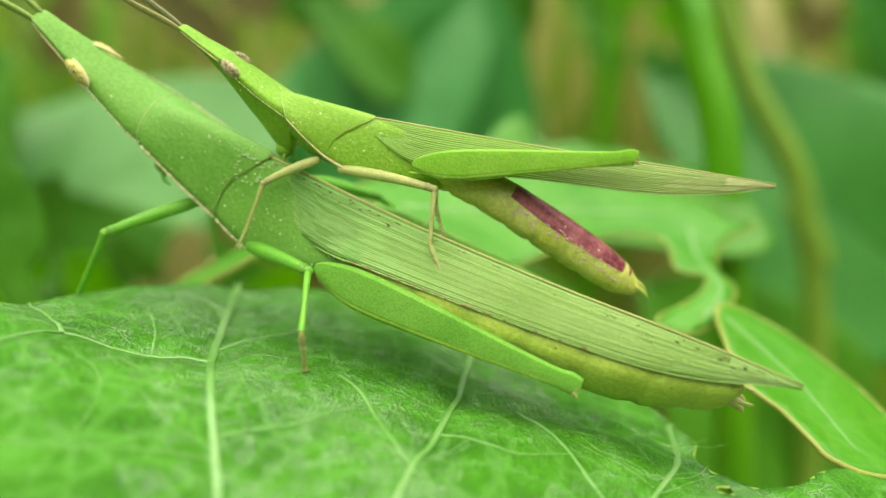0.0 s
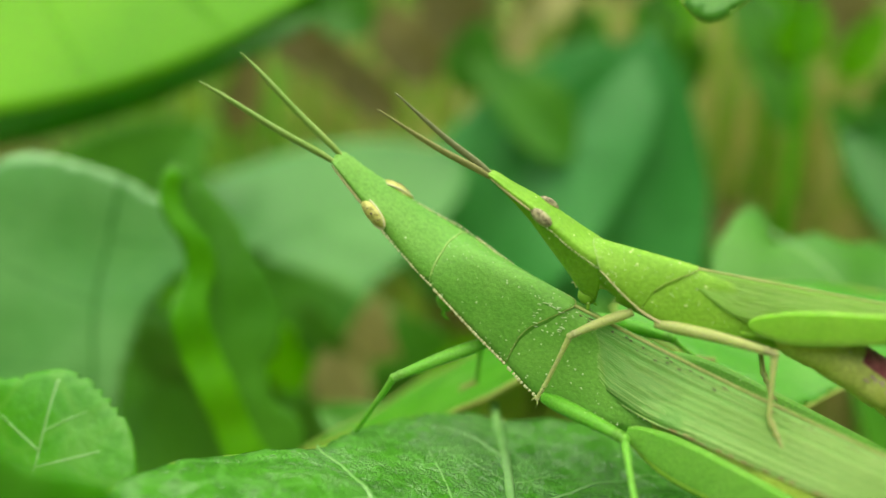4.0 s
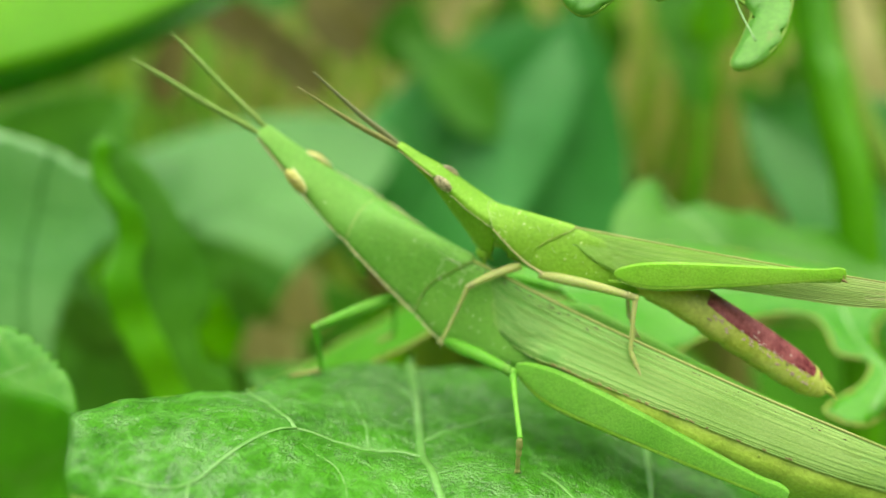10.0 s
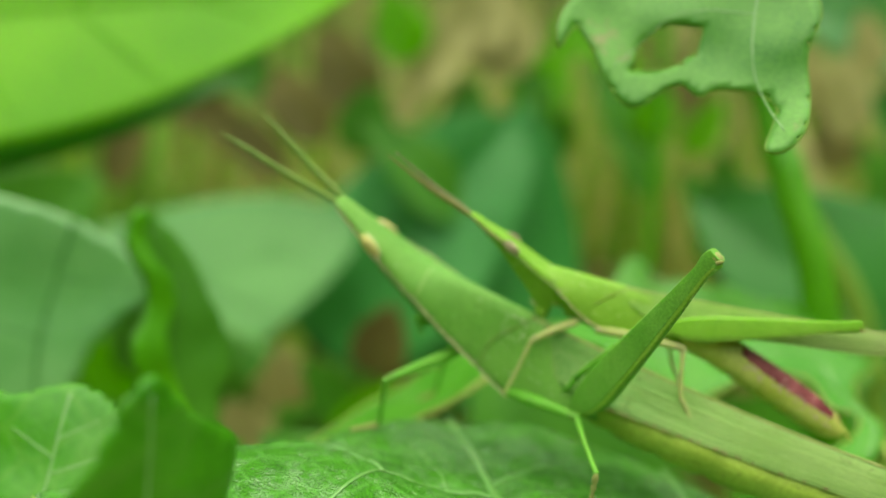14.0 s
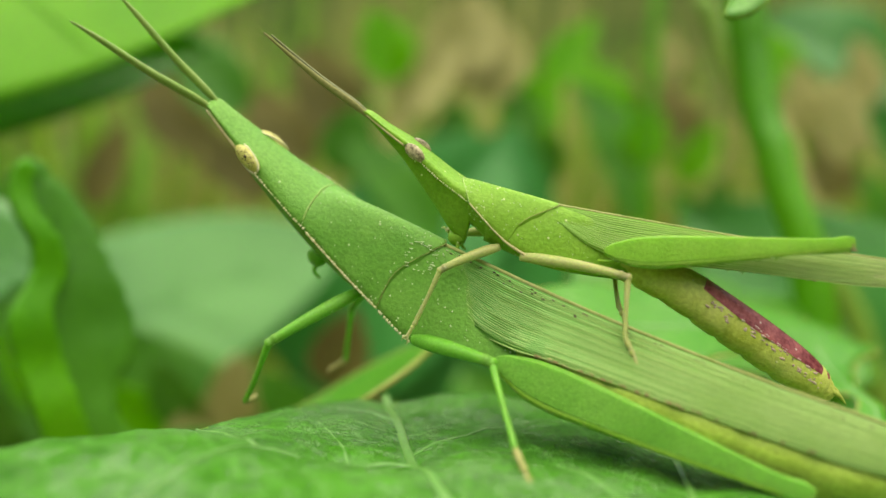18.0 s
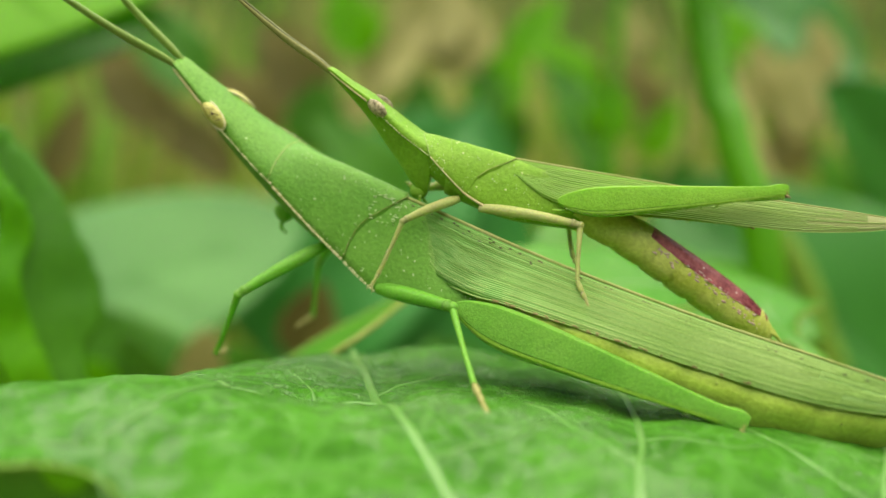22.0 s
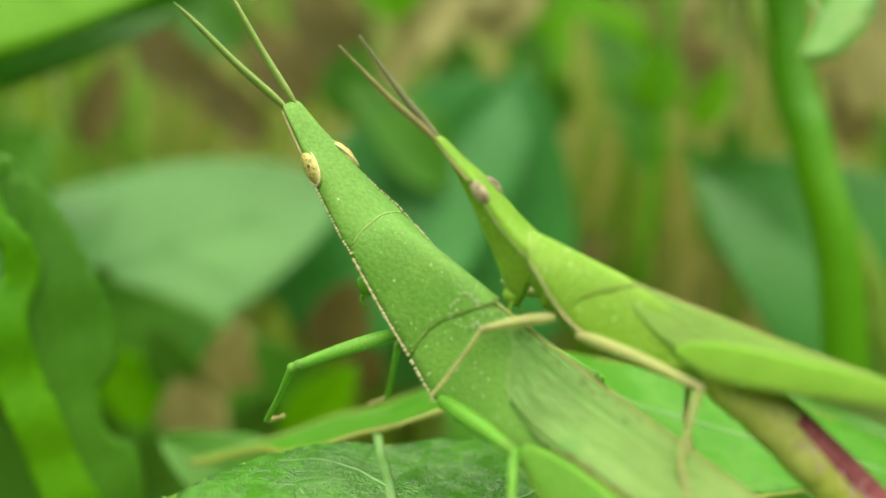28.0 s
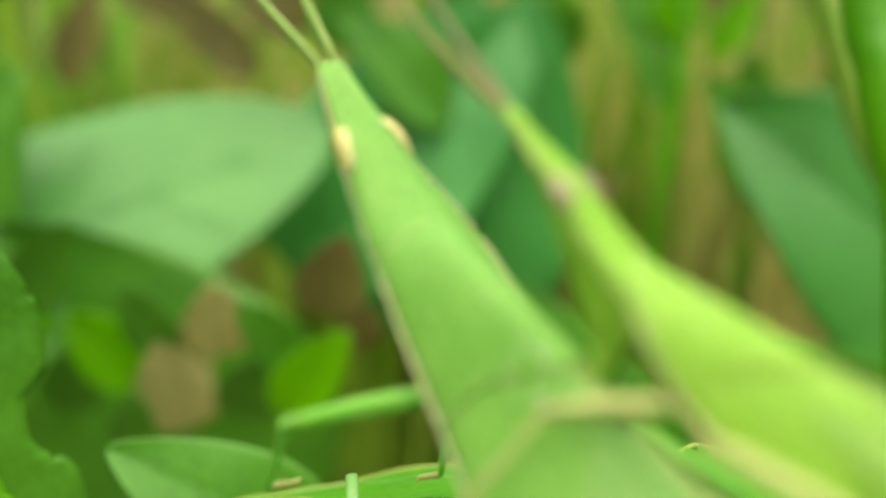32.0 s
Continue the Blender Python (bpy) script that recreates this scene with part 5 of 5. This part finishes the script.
stem("upright bright green plant stem", [(58, 20, 0), (53, 30, 200), (47, 38.5, 284), (43, 43, 306), (40.2, 47.5, 324), (30, 62, 420)], [2.8, 2.5, 2.2, 2.1, 2.0, 1.6], STEM, (1, 4))
stem("yellowish bent plant stem", [(105, 80, 0), (97, 84, 200), (88, 86, 270), (74, 92, 300), (58, 100, 340)], [3.0, 2.6, 2.4, 2.2, 1.6], STEM_Y, (2,))
stem("thin green stalk among grasses", [(60, 150, 0), (66, 152, 220), (70, 155, 300), (72, 160, 400)], [2.2, 2.0, 1.8, 1.4], STEM, (2,))

# ---- ground and far growth ----
bm = bmesh.new()
bmesh.ops.create_grid(bm, x_segments=120, y_segments=120, size=1.0)
for v in bm.verts:
    d = v.co.length
    v.co.xy *= 0.3 + 40 * max(0, d - 0.25) ** 2
    v.co.z = 0.012 * noise.noise((v.co.x * 9, v.co.y * 9, 0))
tagged(part("ground", bm, SOIL), "brown soil under the plants", "ground", kind="structure")
wall = bmesh.new()
loft([[(1400 * math.sin(a), 1400 * math.cos(a) - 100, z + 30 * math.sin(a * 9 + z)) for a in np.linspace(-math.pi, math.pi, 90)] for z in (-50, 250, 550, 900)], closed=False, bm=wall)
tagged(part("backdrop", wall, HEDGE), "blurred green and brown growth in the distance", "backdrop", kind="structure")


def blades(name, label, clumps, count, spread, heights, width, material, seed):
    """Grass blades in one mesh, growing in clumps at (x, y, height factor)."""
    rng = random.Random(seed)
    verts, faces = [], []
    for cx, cy, tall in clumps:
        for _ in range(count):
            x, y = rng.gauss(cx, spread), rng.gauss(cy, spread)
            h, a, lean = tall * rng.uniform(*heights), rng.uniform(0, 6.28), rng.uniform(0.05, 0.5)
            w = width * rng.uniform(0.5, 1.3)
            dx, dy = math.cos(a), math.sin(a)
            n0 = len(verts)
            for k in range(7):
                s = k / 6
                px, py, pz = x + dx * lean * h * 0.5 * s * s, y + dy * lean * h * 0.5 * s * s, h * s * (1 - 0.2 * lean * s)
                ww = w * (1 - s ** 2) + 0.2
                verts += [((px - dy * ww) * MM, (py + dx * ww) * MM, pz * MM), ((px + dy * ww) * MM, (py - dx * ww) * MM, pz * MM)]
                if k:
                    faces.append((n0 + 2 * k - 2, n0 + 2 * k - 1, n0 + 2 * k + 1, n0 + 2 * k))
    me = bpy.data.meshes.new(name)
    me.from_pydata(verts, [], faces)
    me.materials.append(material)
    return tagged(new(name, me), label, "grass", kind="stuff")


blades("grass", "blurred green grass blades in clumps", [(100, 300, 0.9), (-5, 310, 0.85), (-130, 320, 1.1), (135, 360, 1.0), (225, 300, 1.0), (300, 380, 1.1), (-220, 380, 1.0), (40, 420, 1.05), (-60, 430, 1.1), (180, 460, 1.1), (110, 420, 0.9)], 70, 22, (250, 420), 5, GRASS, 1)
blades("dry_grass", "dry straw-coloured grass among the green", [(22, 330, 1.0), (76, 325, 1.05), (50, 370, 1.0), (172, 275, 0.9), (-70, 345, 0.9), (200, 340, 1.0), (260, 330, 1.0), (140, 300, 0.85), (-110, 400, 1.1)], 46, 14, (280, 420), 5, STRAW, 2)


def swing(femur, pivot, rest, moves, side):
    """Key a hind thigh: it points along rest but for the moves, each (seconds, direction)."""
    rows = [(0.0, rest)] + moves + [(32.0, rest)]
    walk(femur, [(t, leg_pose(pivot, Vector(pivot) + Vector(d), (0.38, 0.75, -0.42) if abs(d[0] - rest[0]) > 0.02 else side)) for t, d in rows])


def shin(tibia, span, drop, opened):
    rows = [(0.0, 0)] + opened + [(32.0, 0)]
    walk(tibia, [(t, pose(span * 0.98 * MM, 0, drop * MM, 0, a, 0)) for t, a in rows])


def step(leg, rows):
    """Key a walking leg: each row is seconds and the ways of the thigh, the shin and the foot; the first row is as built."""
    femur, tibia, tarsus = leg
    hip, knee, ankle = (ob.matrix_basis.translation.copy() for ob in leg)
    shin_way = ankle - knee
    thigh, shank, foot = [], [], []
    for t, *ways in rows:
        qa, qb, qc = (Vector(old).rotation_difference(Vector(way)) for old, way in zip(rows[0][1:], ways))
        back = qa.inverted()
        thigh.append((t, Matrix.Translation(hip) @ qa.to_matrix().to_4x4()))
        shank.append((t, Matrix.Translation(knee) @ (back @ qb).to_matrix().to_4x4()))
        foot.append((t, Matrix.Translation(knee + (back @ qb) @ shin_way) @ (back @ qc).to_matrix().to_4x4()))
    for ob, keys in ((femur, thigh), (tibia, shank), (tarsus, foot)):
        walk(ob, keys)


ROLL, ROLL_END = -8, -5


def about_pivot(m):
    p = Matrix.Translation(PIVOT)
    return p @ m @ p.inverted()


def motions():
    # the broad leaf rolls a little while the pair shift their weight, and the pair turn on it late on
    roll = [(0.0, 0), (15.5, 0), (17.5, ROLL), (26.5, ROLL)]
    late = [(t, about_pivot(pose(*d))) for t, *d in SWAY]
    walk(broad, [(t, about_pivot(pose(0, 0, 0, 0, a, 0)) @ LEAF_POSE) for t, a in roll + [(28.5, ROLL_END), (32.0, ROLL_END)]])
    rest = lobe.matrix_world.copy()
    droop = pose(-0.003, 0, 0.001, 0, 7, 0)
    walk(lobe, [(t, about_pivot(pose(0, 0, 0, 0, a, 0)) @ (rest @ droop if a else rest)) for t, a in roll] + [(t, m @ rest) for t, m in late])
    for thing in (big, small, band, patched, jagged):
        rest = thing.matrix_world.copy()
        walk(thing, [(0.0, rest), (26.5, rest)] + [(t, m @ rest) for t, m in late])
    # the large one shifts its feet on the leaf twice; the small one lays its antennae together for a while
    high, low = (-3.1, -4.3, -0.65), (-2.6, -4.3, -1.9)
    far, near, down = (-1.6, -1.8, -5.2), (0.0, 0.4, -6.1), (-1.25, -0.28, -5.65)
    reach, tuck, rest_toe = (-0.2, -1.8, 0.85), (-1.1, -1.4, 0.4), (-0.3, 1.2, -1.2)
    step(big_fore, [(0.0, high, far, reach), (4.5, high, far, reach), (6.4, high, near, tuck), (15.5, high, near, tuck), (17.4, low, down, rest_toe), (32.0, low, down, rest_toe)])
    thigh, early, late_shin = (4.32, -1.1, 2.3), (2.0, -3.8, 1.28), (2.72, -3.62, -0.14)
    toe, late_toe = (0.57, -0.5, -2.25), (1.45, -1.9, 0.6)
    step(big_mid, [(0.0, thigh, early, toe), (15.5, thigh, early, toe), (17.4, thigh, late_shin, late_toe), (32.0, thigh, late_shin, late_toe)])
    for feeler, base, way in small_feelers:
        turn = Matrix.Translation(base * MM) @ way.rotation_difference(Vector((-5.77, 0.1 * (1 if base.y > 0 else -1), 2.69))).to_matrix().to_4x4()
        apart = Matrix.Translation(base * MM)
        walk(feeler, [(0.0, apart), (13.0, apart), (14.5, turn), (26.5, turn), (28.5, apart), (32.0, apart)])
    rest = (0.995, 0.0, 0.10)
    swing(big_femurs[0][0], (6.8, -3.4, 0.9), rest, [
        (2.1, rest), (2.2, (0.70, -0.03, 0.71)), (2.3, (0.10, 0.30, 0.95)), (2.4, (0.50, 0.13, 0.86)), (2.5, (0.12, 0.38, 0.90)), (2.6, (-0.38, 0.49, 0.78)),
        (2.7, (-0.67, 0.28, 0.69)), (2.8, (-0.28, 0.50, 0.80)), (2.9, (0.80, -0.05, 0.60)), (3.0, (0.49, 0.25, 0.83)), (3.1, (0.19, 0.45, 0.87)), (3.2, (0.37, 0.31, 0.87)),
        (3.3, (0.66, -0.03, 0.75)), (3.4, (0.96, 0, 0.28)), (3.5, rest), (3.6, (0.80, 0, 0.60)), (3.7, (0.38, 0.20, 0.90)), (3.8, (0.15, 0.35, 0.92)), (3.9, (0.70, 0, 0.71)), (4.0, rest),
        (12.8, rest), (12.9, (0.95, 0, 0.31)), (13.0, (0.66, -0.07, 0.75)), (13.1, (0.30, 0.04, 0.95)), (13.2, (0.02, 0.16, 0.99)), (13.3, (-0.04, 0.18, 0.98)), (13.4, (0.33, 0.03, 0.94)),
        (13.5, (0.63, -0.08, 0.77)), (13.6, (0.74, -0.08, 0.67)), (13.7, (0.84, -0.06, 0.54)), (13.8, (0.90, -0.03, 0.43)), (13.9, (0.60, -0.05, 0.80)), (14.0, (0.16, 0.09, 0.98)),
        (14.1, (-0.39, 0.21, 0.90)), (14.2, (-0.43, 0.40, 0.80)), (14.3, (0.20, 0.40, 0.88)), (14.4, (0.60, -0.10, 0.79)), (14.5, (0.68, -0.15, 0.72)), (14.6, (0.93, 0, 0.36)), (14.8, rest)], (0, 0.8, -0.6))
    shin(big_femurs[0][1], 14.6, -0.15, [(2.5, 0), (2.7, 4), (2.8, 12), (2.9, 0), (3.0, 2), (3.1, 14), (3.2, 20), (3.3, 0), (13.9, 0), (14.0, 8), (14.1, 34), (14.2, 42), (14.3, 30), (14.5, 0)])
    rest = (0.949, 0.01, 0.316)
    swing(small_femurs[0][0], (6.8, -1.75, -0.62), rest, [
        (1.6, rest), (1.8, (0.90, -0.03, 0.43)), (2.0, (0.90, -0.03, 0.43)), (2.1, (0.84, -0.03, 0.54)), (2.2, (0.51, -0.04, 0.86)), (2.3, (0.32, -0.04, 0.95)), (2.4, (0.49, 0.0, 0.87)), (2.5, (0.78, 0, 0.63)),
        (2.6, (0.92, 0, 0.39)), (2.7, rest)], (0, 0.9, -0.4))
    shin(small_femurs[0][1], 10.9, -0.12, [(2.1, 0), (2.3, 12), (2.4, 16), (2.5, 8), (2.6, 0)])


motions()
